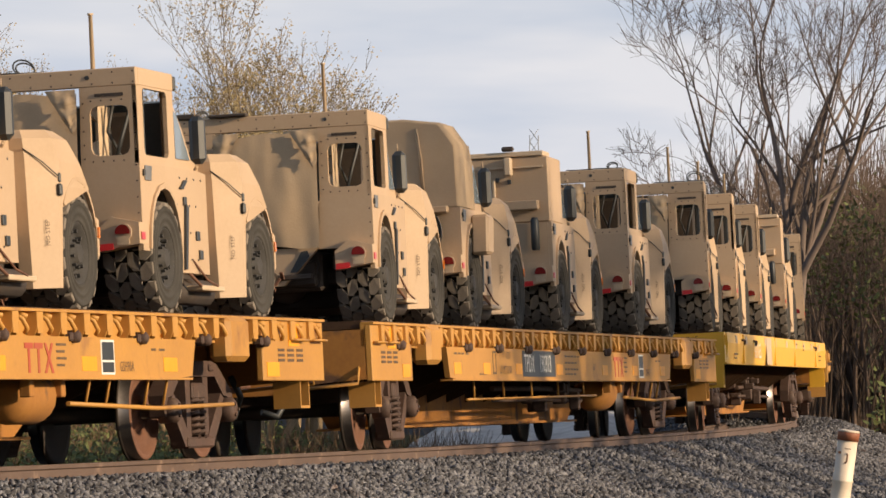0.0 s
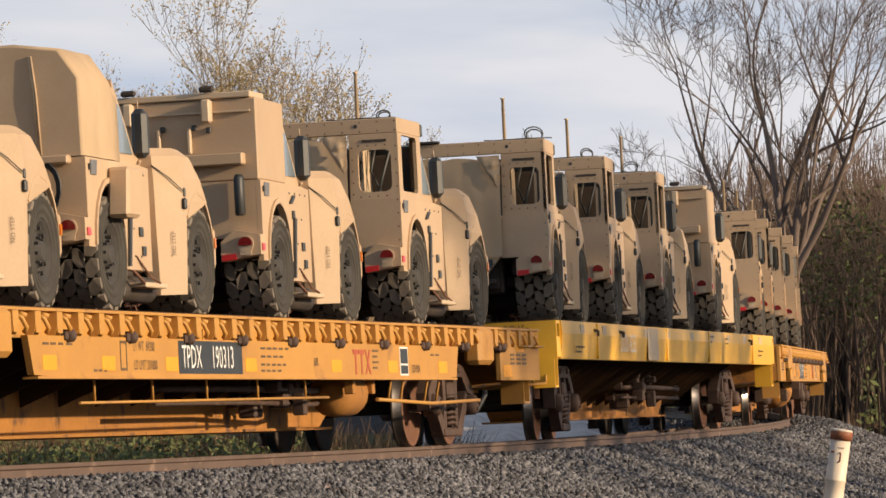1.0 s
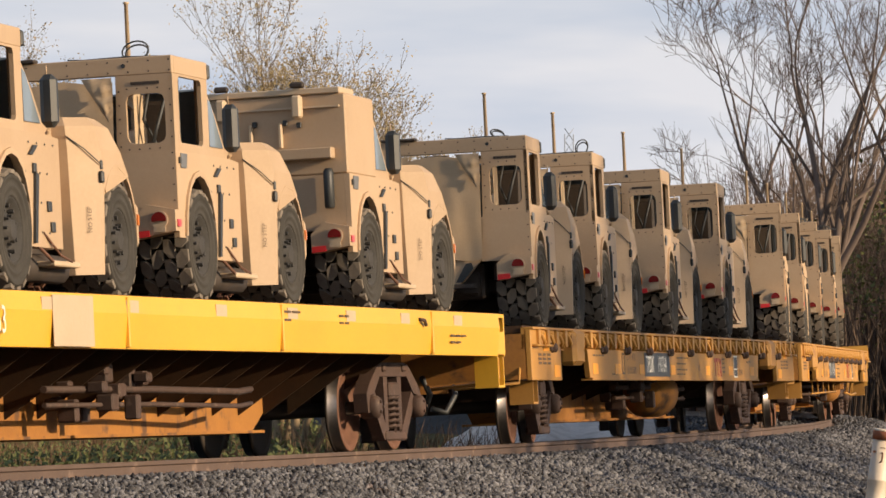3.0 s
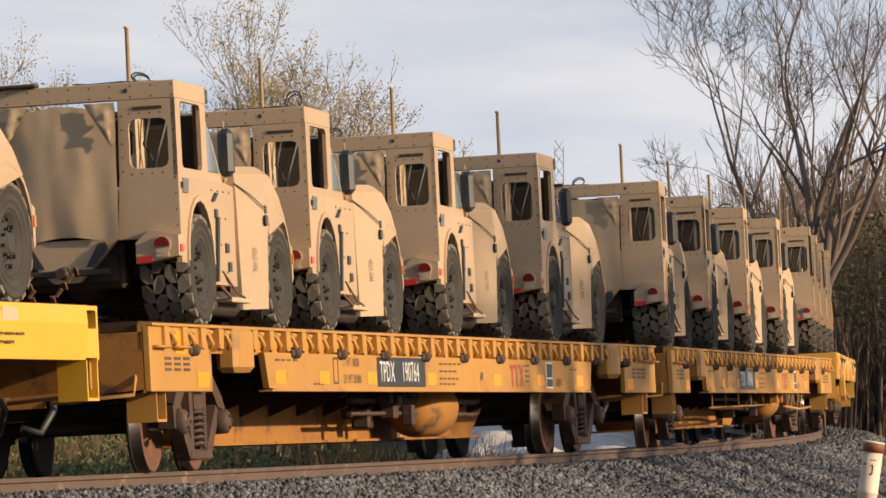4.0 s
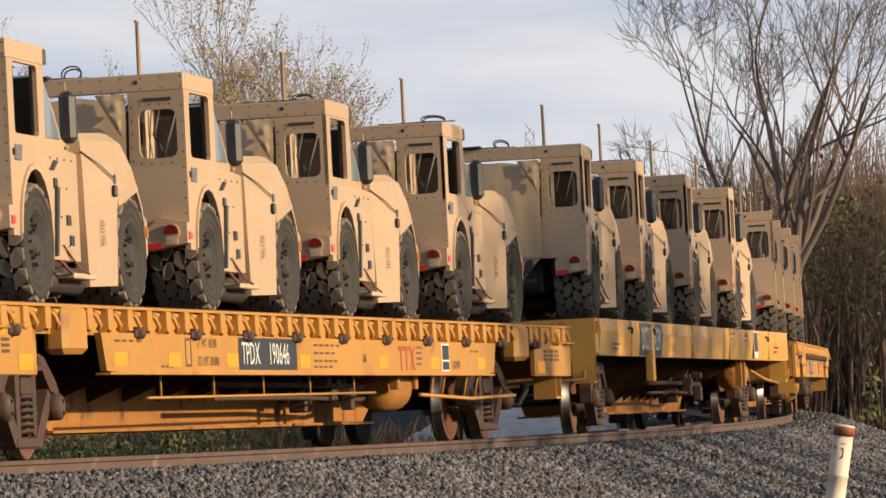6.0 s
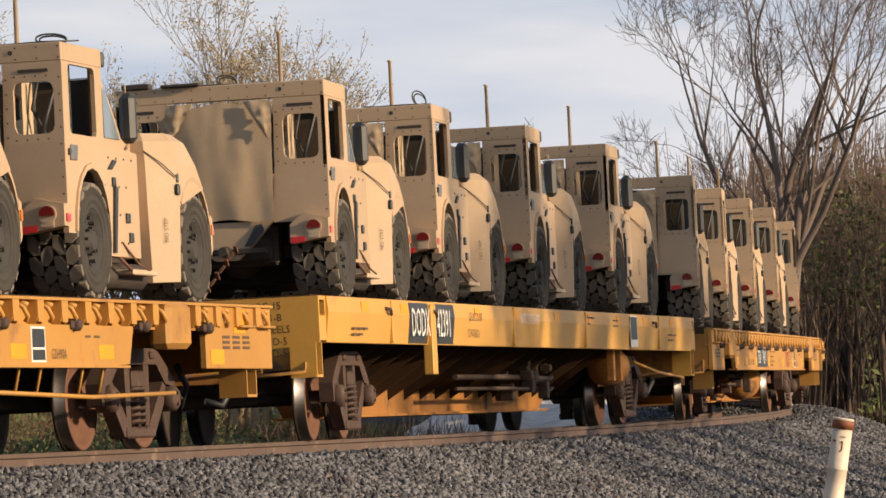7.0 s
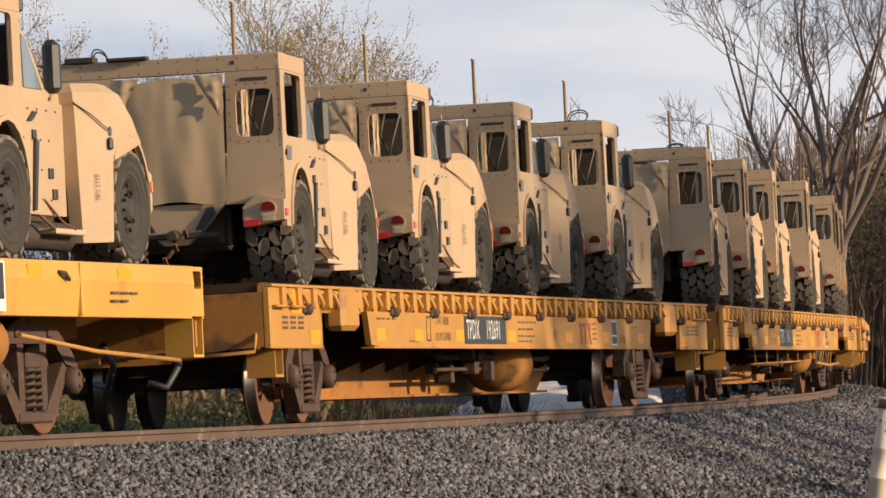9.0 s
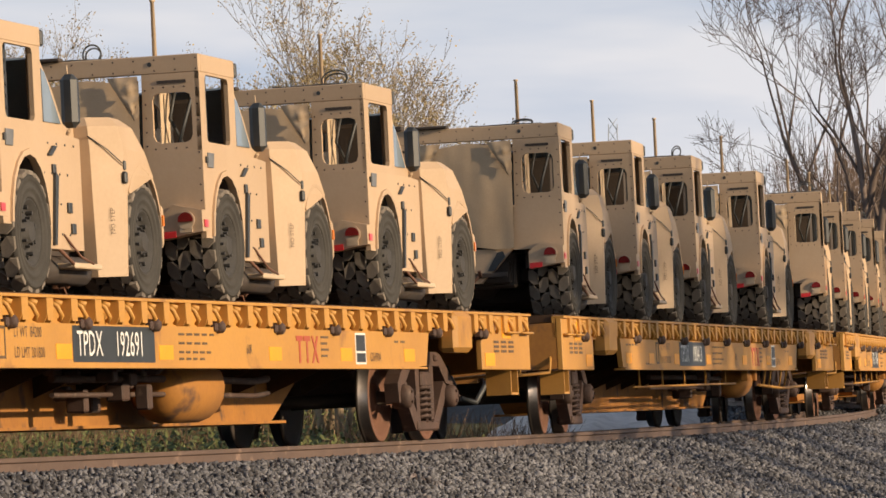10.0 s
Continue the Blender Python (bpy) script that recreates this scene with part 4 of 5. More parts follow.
    prism(bm, [(-12.9, 1.26), (12.9, 1.26), (12.9, 0.86), (7.9, 0.82), (6.5, 0.26), (-6.5, 0.26), (-7.9, 0.82), (-12.9, 0.86)], "yz", -0.34, 0.34)
    box(bm, -0.44, 0.44, -6.7, 6.7, 0.235, 0.262)
    part("centre_sill", bm, GRIMY, root)
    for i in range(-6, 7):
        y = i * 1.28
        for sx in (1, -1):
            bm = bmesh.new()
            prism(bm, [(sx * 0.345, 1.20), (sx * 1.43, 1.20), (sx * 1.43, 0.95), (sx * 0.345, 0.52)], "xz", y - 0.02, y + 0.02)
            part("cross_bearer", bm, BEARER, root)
    under_fittings(root, tank_style, 0.72)
    car_ends(root, H)
    # writing
    for sx in (1,):
        X = 1.5
        bm = bmesh.new()
        box(bm, X, X + 0.003, -3.75, -1.35, 0.775, 1.085)
        part("number_panel", bm, BLACK, root, "black number panel")
        for name_text, y, size in ((deep[0], -3.64, 0.31), (deep[1], -2.54, 0.31)):
            lettering(name_text, size, WHITE, root, on_side(X + 0.006, y, 0.83), 0.92)
        lettering("LT WT  84200", 0.13, INK, root, on_side(X + 0.003, -5.35, 0.98), 0.95)
        lettering("LD LMT 201800", 0.13, INK, root, on_side(X + 0.003, -5.35, 0.81), 0.95)
        lettering("60K", 0.13, INK, root, on_side(X + 0.003, 1.6, 0.86), 0.95)
        lettering("GSH90A", 0.13, INK, root, on_side(X + 0.003, 6.1, 0.80), 0.95)
        # owner's mark as plain shapes
        bm = bmesh.new()
        for y in (3.35, 3.62):
            box(bm, X, X + 0.004, y, y + 0.24, 0.99, 1.04)
            box(bm, X, X + 0.004, y + 0.09, y + 0.15, 0.78, 0.989)
        prism(bm, [(3.90, 0.78), (3.96, 0.78), (4.16, 1.04), (4.10, 1.04)], "yz", X, X + 0.004)
        prism(bm, [(4.10, 0.78), (4.16, 0.78), (3.96, 1.04), (3.90, 1.04)], "yz", X + 0.001, X + 0.005)
        part("owner_mark", bm, LOGO_RED, root, "red owner mark")
        bm = bmesh.new()
        box(bm, X, X + 0.003, 5.55, 5.95, 0.77, 1.08)
        board = part("data_board", bm, WHITE, root)
        bm = bmesh.new()
        box(bm, X + 0.003, X + 0.006, 5.58, 5.92, 0.90, 1.06)
        box(bm, X + 0.003, X + 0.006, 5.58, 5.92, 0.79, 0.88)
        part("data_board_print", bm, BLACK, root)
        bm = bmesh.new()
        rnd = random.Random(len(deep[1]))
        for y0, z, n_, w in ((-0.6, 1.03, 5, 0.2), (-0.6, 0.95, 4, 0.2), (-0.6, 0.87, 5, 0.17), (-0.6, 0.81, 4, 0.17), (4.25, 1.03, 1, 0.3), (4.25, 0.97, 1, 0.3), (4.25, 0.91, 1, 0.3), (4.25, 0.85, 1, 0.25), (-8.3, 1.03, 4, 0.2), (-6.7, 0.80, 3, 0.12), (7.1, 1.0, 2, 0.2)):
            for k in range(n_):
                box(bm, X, X + 0.003, y0 + k * (w + 0.05), y0 + k * (w + 0.05) + w * rnd.uniform(0.7, 1), z - 0.011, z + 0.011)
        for y0 in (11.4, -12.6):
            for z in (1.02, 0.97, 0.92):
                for k in range(3):
                    box(bm, X + 0.001, X + 0.004, y0 + k * 0.34, y0 + k * 0.34 + 0.24, z - 0.014, z + 0.014)
        for a, b in (((-5.80, 0.80), (-5.77, 1.07)), ((-5.60, 0.80), (-5.57, 1.07))):
            box(bm, X, X + 0.003, a[0], b[0], a[1], b[1])
        box(bm, X, X + 0.003, -5.769, -5.601, 1.045, 1.07)
        box(bm, X, X + 0.003, -5.769, -5.601, 0.80, 0.825)
        tagged(part("small_print", bm, INK, root, "faded dark stencilled lines"), kind="stuff")
    sets = []
    for sy in (1, -1):
        sets += bogie_mesh_parts(root, pose(0, 10.02 if sy > 0 else -9.75, 0, 0, 0, -sy * math.degrees(9.63 * ARC_BEND)), 0)[1]
    return tagged(root, "long yellow flatcar with tie-down pockets and rusty bogies", "flatcar", "flatcars of the train"), sets


def under_fittings(root, tank_style, sill):
    if tank_style == "round":
        bm = bmesh.new()
        lathe(bm, [(-0.75, 0.05), (-0.70, 0.22), (-0.45, 0.33), (0.45, 0.33), (0.70, 0.22), (0.75, 0.05)], "y", 18, Matrix.Translation((0.82, 1.6, 0.58)))
        tank = part("air_tank", bm, GRIMY, root, "yellow rounded air tank")
        bm = bmesh.new()
        box(bm, 0.60, 1.12, 1.3, 1.9, 0.72, 0.98, 0.02)
        part("tank_bracket", bm, GRIMY, tank)
    elif tank_style == "small":
        bm = bmesh.new()
        lathe(bm, [(-0.48, 0.06), (-0.45, 0.20), (-0.3, 0.25), (0.3, 0.25), (0.45, 0.20), (0.48, 0.06)], "y", 18, Matrix.Translation((1.06, 4.5 if sill < 0.9 else 8.0, 0.60 if sill < 0.9 else 0.78)))
        tank = part("air_tank", bm, GRIMY, root, "rusty yellow air tank")
        for y in ((3.9, 4.8) if sill < 0.9 else (6.6, 7.2)):
            bm = bmesh.new()
            box(bm, 1.26, 1.36, y, y + 0.12, 0.58, 1.10, 0.01)
            part("tank_bracket", bm, GRIMY, tank)
    bm = bmesh.new()
    rnd = random.Random(7)
    for _ in range(16):
        x, y, z = rnd.uniform(0.5, 1.15), rnd.uniform(-1.6, 0.5) + (3.0 if tank_style == "small" else 0), rnd.uniform(0.42, 0.85)
        box(bm, x - rnd.uniform(0.04, 0.12), x + rnd.uniform(0.04, 0.12), y - rnd.uniform(0.04, 0.16), y + rnd.uniform(0.04, 0.16), z - rnd.uniform(0.04, 0.12), z + rnd.uniform(0.04, 0.12), 0.015)
    for z, r in ((0.66, 0.035), (0.52, 0.025)):
        tube(bm, [(0.9, -2.5, z), (0.9, 1.0, z), (1.0, 3.6, z - 0.03), (0.85, 4.6, z)], r, 6)
    part("brake_gear", bm, BOGIE, root, "rusty brake valves and pipes")
    if tank_style != "small":
        return
    bm = bmesh.new()
    if tank_style == "small" and sill < 0.9:
        tube(bm, [(1.30, -6.5, 0.52), (1.30, 3.0, 0.55)], 0.016, 5)
    tube(bm, [(1.38, 4.9, 0.52), (1.38, 7.6, 0.47), (1.36, 10.2, 0.50)] if sill < 0.9 else [(1.30, 8.6, 0.84), (1.34, 10.5, 0.70), (1.36, 12.8, 0.62)], 0.022, 6)
    for y in (-6.0, -4.0, -2.0, 0.0, 2.0) if tank_style == "small" and sill < 0.9 else ():
        tube(bm, [(1.30, y, 0.52), (1.30, y, 0.85)], 0.014, 5)
    for y in (5.4, 6.0, 7.2, 7.8) if sill < 0.9 else ():
        tube(bm, [(1.38, y, 0.50), (1.42, y + 0.05, 0.74), (1.44, y + 0.05, 1.0)], 0.015, 5)
    part("grab_rail", bm, YELLOW, root)


def car_ends(root, H):
    for sy in (1, -1):
        bm = bmesh.new()
        a, b = sorted((sy * (H - 0.06), sy * H))
        prism(bm, [(-1.43, 1.26), (1.43, 1.26), (1.43, 0.74), (0.5, 0.70), (0.5, 0.62), (-0.5, 0.62), (-0.5, 0.70), (-1.43, 0.74)], "xz", a, b)
        part("end_plate", bm, GRIMY, root)
        bm = bmesh.new()
        a, b = sorted((sy * (H - 0.3), sy * (H + 0.28)))
        box(bm, -0.14, 0.14, a, b, 0.70, 0.98, 0.03)
        box(bm, -0.22, 0.22, sy * (H + 0.2) - 0.14, sy * (H + 0.2) + 0.14, 0.66, 1.0, 0.06)
        part("coupler", bm, RUST, root)
        bm = bmesh.new()
        tube(bm, [(0.55, sy * (H - 0.1), 0.80), (0.60, sy * (H + 0.05), 0.60), (0.5, sy * (H + 0.15), 0.40), (0.35, sy * (H + 0.25), 0.45)], 0.035, 7)
        part("brake_hose", bm, BLACK, root)
        bm = bmesh.new()
        tube(bm, [(1.35, sy * (H - 0.05), 0.92), (1.36, sy * (H + 0.10), 0.70), (0.6, sy * (H + 0.12), 0.66)], 0.02, 6)
        part("uncoupling_lever", bm, YELLOW, root)


def build_dodx(text, paint, tone):
    """A long flatcar with a deep plain side sill canted in at the foot and closed ends."""
    root = new("flatcar")
    H = 13.15
    Z1, Z0 = 1.46, 0.99
    bm = bmesh.new()
    box(bm, -1.42, 1.42, -H + 0.02, H - 0.02, 1.40, 1.475)
    part("deck", bm, DECK, root, "worn brown deck")
    for sx in (1, -1):
        bm = bmesh.new()
        prism(bm, [(sx * 1.42, Z1), (sx * 1.52, Z1), (sx * 1.535, 1.30), (sx * 1.50, Z0), (sx * 1.38, Z0), (sx * 1.38, Z0 + 0.03), (sx * 1.47, Z0 + 0.03), (sx * 1.49, 1.30), (sx * 1.42, 1.30)], "xz", -H + 0.35, H - 0.35)
        part("side_sill", bm, paint, root)
        for sy in (1, -1):
            bm = bmesh.new()
            a, b = sorted((sy * (H - 0.352), sy * H))
            holed(bm, (a, b, Z0 + 0.02, Z1), (a + 0.05, b - 0.05, 1.26, 1.42), 0.02, "yz", sx * 1.44, sx * 1.505)
            part("corner_pocket", bm, paint, root)
            bm = bmesh.new()
            c = sy * (H - 0.1)
            for q in (-0.14, 0.14):
                box(bm, min(sx * 1.2, sx * 1.47), max(sx * 1.2, sx * 1.47), c + q - 0.012, c + q + 0.012, 0.64, Z0)
            box(bm, min(sx * 1.2, sx * 1.47), max(sx * 1.2, sx * 1.47), c - 0.128, c + 0.128, 0.64, 0.665)
            part("step", bm, paint, root)
        bm = bmesh.new()
        for y in (-9.45, 9.6, -1.9, 3.4):
            box(bm, min(sx * 1.50, sx * 1.545), max(sx * 1.50, sx * 1.545), y - 0.03, y + 0.03, Z0 + 0.01, Z1 - 0.01, 0.006)
        part("joint_rib", bm, paint, root)
        tape = None
        for y in (-10.9, -8.75, -4.3, -1.75, 1.2, 3.8, 6.1, 8.4, 10.8):
            if tape:
                again(tape, Matrix.Translation((0, y, 0)))
            else:
                bm = bmesh.new()
                box(bm, min(sx * 1.524, sx * 1.534), max(sx * 1.524, sx * 1.534), -0.19, 0.19, 1.31, 1.42)
                tape = part("reflective_tape", bm, tone, root, "", Matrix.Translation((0, y, 0)))
        bm = bmesh.new()
        for y in (-9.8, -7.2, 9.0):
            tube(bm, [(sx * 1.53, y, 1.36), (sx * 1.58, y + 0.05, 1.35), (sx * 1.56, y + 0.2, 1.30)], 0.02, 6)
        part("lashing_ring", bm, BOGIE, root)
    bm = bmesh.new()
    prism(bm, [(-12.9, 1.39), (12.9, 1.39), (12.9, 0.86), (7.8, 0.82), (6.4, 0.26), (-6.4, 0.26), (-7.8, 0.82), (-12.9, 0.86)], "yz", -0.36, 0.36)
    box(bm, -0.46, 0.46, -6.5, 6.5, 0.235, 0.262)
    part("centre_sill", bm, GRIMY, root)
    # cross bearers, with the shade below the deck painted in as near-black
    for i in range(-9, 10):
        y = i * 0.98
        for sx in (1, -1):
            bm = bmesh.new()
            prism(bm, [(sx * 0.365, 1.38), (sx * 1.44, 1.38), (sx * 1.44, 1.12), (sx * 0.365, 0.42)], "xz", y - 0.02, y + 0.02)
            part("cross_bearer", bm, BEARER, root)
    under_fittings(root, "bare" if paint is YELLOW_NEW else "small", Z0)
    car_ends(root, H)
    for sy in (1, -1):
        bm = bmesh.new()
        a, b = sorted((sy * (H - 0.05), sy * (H + 0.002)))
        prism(bm, [(-1.5, Z1), (1.5, Z1), (1.5, Z0), (0.5, 0.72), (-0.5, 0.72), (-1.5, Z0)], "xz", a, b)
        part("end_wall", bm, paint, root)
    for i, line in enumerate(("OC-15", "1921-B", "WHEELS", "OC D-5", "UC D-5")):
        lettering(line, 0.11, INK, root, on_back(0.84, -H - 0.004, 1.34 - 0.12 * i), 0.9)
    X = 1.54
    lean = pose(0, 0, 0, 0, 0, 0)
    if paint is YELLOW_MID:
        for y0, y1 in ((-8.45, -7.35), (-6.95, -5.8)):
            bm = bmesh.new()
            prism(bm, [(1.506, Z0 + 0.01), (1.542, 1.30), (1.526, Z1 - 0.02), (1.520, Z1 - 0.02), (1.535, 1.30), (1.50, Z0 + 0.01)], "xz", y0, y1)
            part("number_panel", bm, BLACK, root, "black number panel")
        lettering(text[0], 0.44, WHITE, root, on_side(X + 0.006, -8.40, 1.08), 0.80)
        lettering(text[1], 0.44, WHITE, root, on_side(X + 0.006, -6.92, 1.08), 0.78)
        bm = bmesh.new()
        box(bm, 1.45, 1.56, -7.30, -7.05, 0.66, 1.43, 0.01)
        part("side_stake", bm, paint, root)
        lettering("LD LMT 201000", 0.14, INK, root, on_side(X + 0.002, -4.9, 1.27), 0.9)
        lettering("LT WT 65000", 0.14, INK, root, on_side(X + 0.002, -5.0, 1.08), 0.9)
        lettering("UNITED STATES ARMY", 0.17, WHITE, root, on_side(X + 0.002, -1.5, 1.27), 0.8)
        bm = bmesh.new()
        box(bm, X, X + 0.004, 7.0, 7.6, 1.02, 1.44)
        part("data_board", bm, WHITE, root)
        bm = bmesh.new()
        box(bm, X + 0.004, X + 0.007, 7.04, 7.56, 1.12, 1.42)
        part("data_board_print", bm, BLACK, root)
    else:
        lettering(" ".join(text), 0.34, WHITE, root, on_side(X + 0.002, -7.2, 1.10), 0.85)
        bm = bmesh.new()
        box(bm, X - 0.003, X + 0.001, -4.2, -3.0, 1.0, 1.44)
        part("faded_panel", bm, TAN_LIGHT, root, "faded pale panel")
    bm = bmesh.new()
    for y0, z, k_, w in ((-11.6, 1.14, 3, 0.22), (-11.6, 1.08, 2, 0.22), (3.4, 1.38, 2, 0.3), (3.4, 1.30, 1, 0.3), (5.6, 1.36, 2, 0.16), (5.6, 1.29, 2, 0.16), (10.4, 1.2, 3, 0.2), (10.4, 1.13, 2, 0.2)):
        for k in range(k_):
            box(bm, X - 0.004, X + 0.002, y0 + k * (w + 0.06), y0 + k * (w + 0.06) + w, z - 0.011, z + 0.011)
    tagged(part("small_print", bm, INK, root, "faded dark stencilled lines"), kind="stuff")
    sets = []
    for sy in (1, -1):
        sets += bogie_mesh_parts(root, pose(0, sy * 9.6, 0, 0, 0, -sy * math.degrees(9.6 * ARC_BEND)), 0)[1]
    return tagged(root, "long bright yellow flatcar with deep plain side sills and rusty bogies" if paint is YELLOW_NEW else "long yellow flatcar with deep side sills and black number panels", "flatcar", "flatcars of the train"), sets


# ---- the train: middle of each car along the line at 7.5 s, its trucks' rear faces, and what it is ----
TRAIN = [
    ("t", ("TPDX", "190411"), "small", -131.7, [("open", -142.2), ("open", -136.0), ("open", -129.8), ("open", -123.5)]),
    ("t", ("TPDX", "190313"), "small", -103.4, [("open", -114.1), ("canvas", -108.9), ("box", -102.48), ("open", -95.95)]),
    ("y", ("DODX", "42253"), "", -75.95, [("open", -86.66), ("open", -80.87), ("open", -74.93), ("box", -68.16)]),
    ("t", ("TPDX", "190764"), "round", -48.2, [("open", -58.40), ("open", -53.27), ("open", -47.05), ("open", -40.75)]),
    ("t", ("TPDX", "190646"), "small", -20.45, [("open", -30.5), ("open", -24.68), ("open", -18.83), ("open", -12.68)]),
    ("d", ("DODX", "42391"), "", 7.7, [("open", -2.69), ("open", 3.11), ("open", 9.24), ("open", 15.81)]),
    ("t", ("TPDX", "192691"), "round", 36.2, [("open", 25.63), ("open", 31.66), ("open", 37.54), ("open", 43.77)]),
    ("t", ("TPDX", "190413"), "small", 64.2, [("open", 54.05), ("open", 59.39), ("open", 64.96), ("open", 71.71)]),
    ("t", ("TPDX", "190646"), "small", 92.4, [("open", 82.2), ("open", 88.2), ("open", 94.2), ("open", 100.2)]),
    ("t", ("TPDX", "190764"), "round", 120.5, [("open", 110.3), ("open", 116.3), ("open", 122.3), ("open", 128.4)]),
    ("t", ("TPDX", "190646"), "small", 148.6, [("open", 138.4), ("open", 144.4), ("open", 150.4), ("open", 156.5)]),
]
KEYED, ROLLING = [], []


proto = {s: build_truck(s) for s in ("open", "canvas", "box")}
used = set()
rnd = random.Random(11)
for kind, text, tank, middle, load in TRAIN:
    if kind == "t":
        car, sets = build_tpdx(text, tank)
        half, deck = 9.63, 1.357
    else:
        car, sets = build_dodx(text, YELLOW_NEW if kind == "y" else YELLOW_MID, TAN_LIGHT if kind == "y" else ORANGE_TAPE)
        half, deck = 9.6, 1.477
    ROLLING += sets
    KEYED.append((car, middle, half, Matrix.Identity(4)))
    for style, at in load:
        y = at - middle
        y += (half * half - y * y) * ARC_BEND / 2 * 3.4  # the deck cuts the bend as a chord
        if style in used:
            truck = copy_thing(proto[style], Matrix.Identity(4))
        else:
            truck = proto[style]
            used.add(style)
        KEYED.append((truck, middle, half, Matrix.Translation((rnd.uniform(-0.02, 0.02), y, deck)) @ pose(0, 0, 0, 0, 0, rnd.uniform(-0.4, 0.4))))

for k, (thing, *_rest) in enumerate(KEYED):
    if thing.name.startswith("military_truck") and any(c.name.startswith("antenna") for c in thing.children):
        cable_loop(thing, k)

# ---- marker post in the foreground ----
def build_post():
    root = new("marker_post")
    bm = bmesh.new()
    lathe(bm, [(-1.6, 0.056), (-0.40, 0.056), (-0.395, 0.060), (-0.385, 0.060), (-0.38, 0.056), (-0.235, 0.056), (-0.23, 0.059), (-0.22, 0.059), (-0.215, 0.056), (0.0, 0.056)], "z", 24)
    part("tube", bm, CREAM, root)
    bm = bmesh.new()
    lathe(bm, [(0.0, 0.060), (0.045, 0.062), (0.048, 0.060)], "z", 24)
    part("cap", bm, CAP, root, "brown cap band")
    bm = bmesh.new()
    lathe(bm, [(0.049, 0.060), (0.058, 0.058), (0.060, 0.05)], "z", 24)
    part("lid", bm, CREAM, root)
    bm = bmesh.new()
    tube(bm, [(0.0, -0.057, -0.07), (0.004, -0.068, -0.075), (0.004, -0.068, -0.115), (-0.004, -0.06, -0.125)], 0.005, 6)
    part("hook", bm, RUST, root)
    bm = bmesh.new()
    for k in range(3):
        box(bm, -0.014 + k * 0.012, -0.006 + k * 0.012, -0.0575, -0.056, -0.045, -0.041)
    box(bm, -0.048, -0.032, -0.0455, -0.030, -0.075, -0.063)
    part("small_print", bm, RUST, root)
    root.matrix_basis = pose(2.235, 34.6, 0.405, 2, 7.5, 0)
    return tagged(root, "leaning cream plastic marker post with brown cap", "marker post")


build_post()


# ---- stones of the ballast ----
def build_stones():
    rs = np.random.RandomState(5)
    corners = np.array([(x, y, z) for x in (-1, 1) for y in (-1, 1) for z in (-1, 1)], float)
    quads = np.array(((0, 1, 3, 2), (4, 6, 7, 5), (0, 4, 5, 1), (2, 3, 7, 6), (0, 2, 6, 4), (1, 5, 7, 3)))
    verts, faces, count = [], [], 0
    #   s from, to, o from, to, how many, size
    for s0, s1, o0, o1, n, size in ((-22, 12, 0.86, 3.4, 38000, 0.030), (12, 45, 0.86, 3.6, 24000, 0.034), (45, 115, 0.86, 4.6, 22000, 0.042), (25, 110, 3.4, 8.5, 18000, 0.040), (-8, 45, 3.4, 10.0, 26000, 0.036), (-22, 110, -0.66, 0.66, 5000, 0.034), (60, 130, -3.4, -0.85, 3000, 0.045), (-22, 60, -2.6, -0.85, 5000, 0.036)):
        s, o = rs.uniform(s0, s1, n), rs.uniform(o0, o1, n)
        a = np.abs(o)
        z = np.where(a < 1.75, -0.17, np.where(a < 3.5, -0.17 - (a - 1.75) * 0.40, -0.87 - (a - 3.5) * 0.28)) + rs.uniform(-0.012, 0.016, n)
        th = ARC_TURN - ARC_BEND * s
        u = o * math.cos(BANK) - z * math.sin(BANK)
        x = ARC_X + (np.cos(th) - math.cos(ARC_TURN)) / ARC_BEND + u * np.cos(th)
        y = ARC_Y - (np.sin(th) - math.sin(ARC_TURN)) / ARC_BEND - u * np.sin(th)
        zz = (o - 0.75) * math.sin(BANK) + z * math.cos(BANK)
        q = rs.normal(size=(n, 4))
        q /= np.linalg.norm(q, axis=1)[:, None]
        w, i, j, k = q.T
        R = np.stack([np.stack([1 - 2 * (j * j + k * k), 2 * (i * j - k * w), 2 * (i * k + j * w)], -1), np.stack([2 * (i * j + k * w), 1 - 2 * (i * i + k * k), 2 * (j * k - i * w)], -1), np.stack([2 * (i * k - j * w), 2 * (j * k + i * w), 1 - 2 * (i * i + j * j)], -1)], 1)
        sc = size * rs.uniform(0.45, 1.15, (n, 1, 1)) * np.concatenate([rs.uniform(0.7, 1.5, (n, 1, 2)), rs.uniform(0.35, 0.7, (n, 1, 1))], 2)
        v = (corners[None] * rs.uniform(0.45, 1.1, (n, 8, 3))) * sc
        v = np.einsum("nij,nkj->nki", R, v) + np.stack([x, y, zz], -1)[:, None]
        verts.append(v.reshape(-1, 3))
        faces.append((quads[None] + 8 * np.arange(n)[:, None, None]).reshape(-1, 4) + count)
        count += 8 * n
    v, f = np.concatenate(verts), np.concatenate(faces)
    me = bpy.data.meshes.new("ballast_stones")
    me.vertices.add(len(v))
    me.vertices.foreach_set("co", v.ravel())
    me.loops.add(f.size)
    me.loops.foreach_set("vertex_index", f.ravel())
    me.polygons.add(len(f))
    me.polygons.foreach_set("loop_start", np.arange(0, f.size, 4))
    me.update(calc_edges=True)
    me.materials.append(STONE)
    return tagged(new("ballast_stones", me), "loose grey crushed stones of the ballast", "ballast stones", kind="stuff")


build_stones()


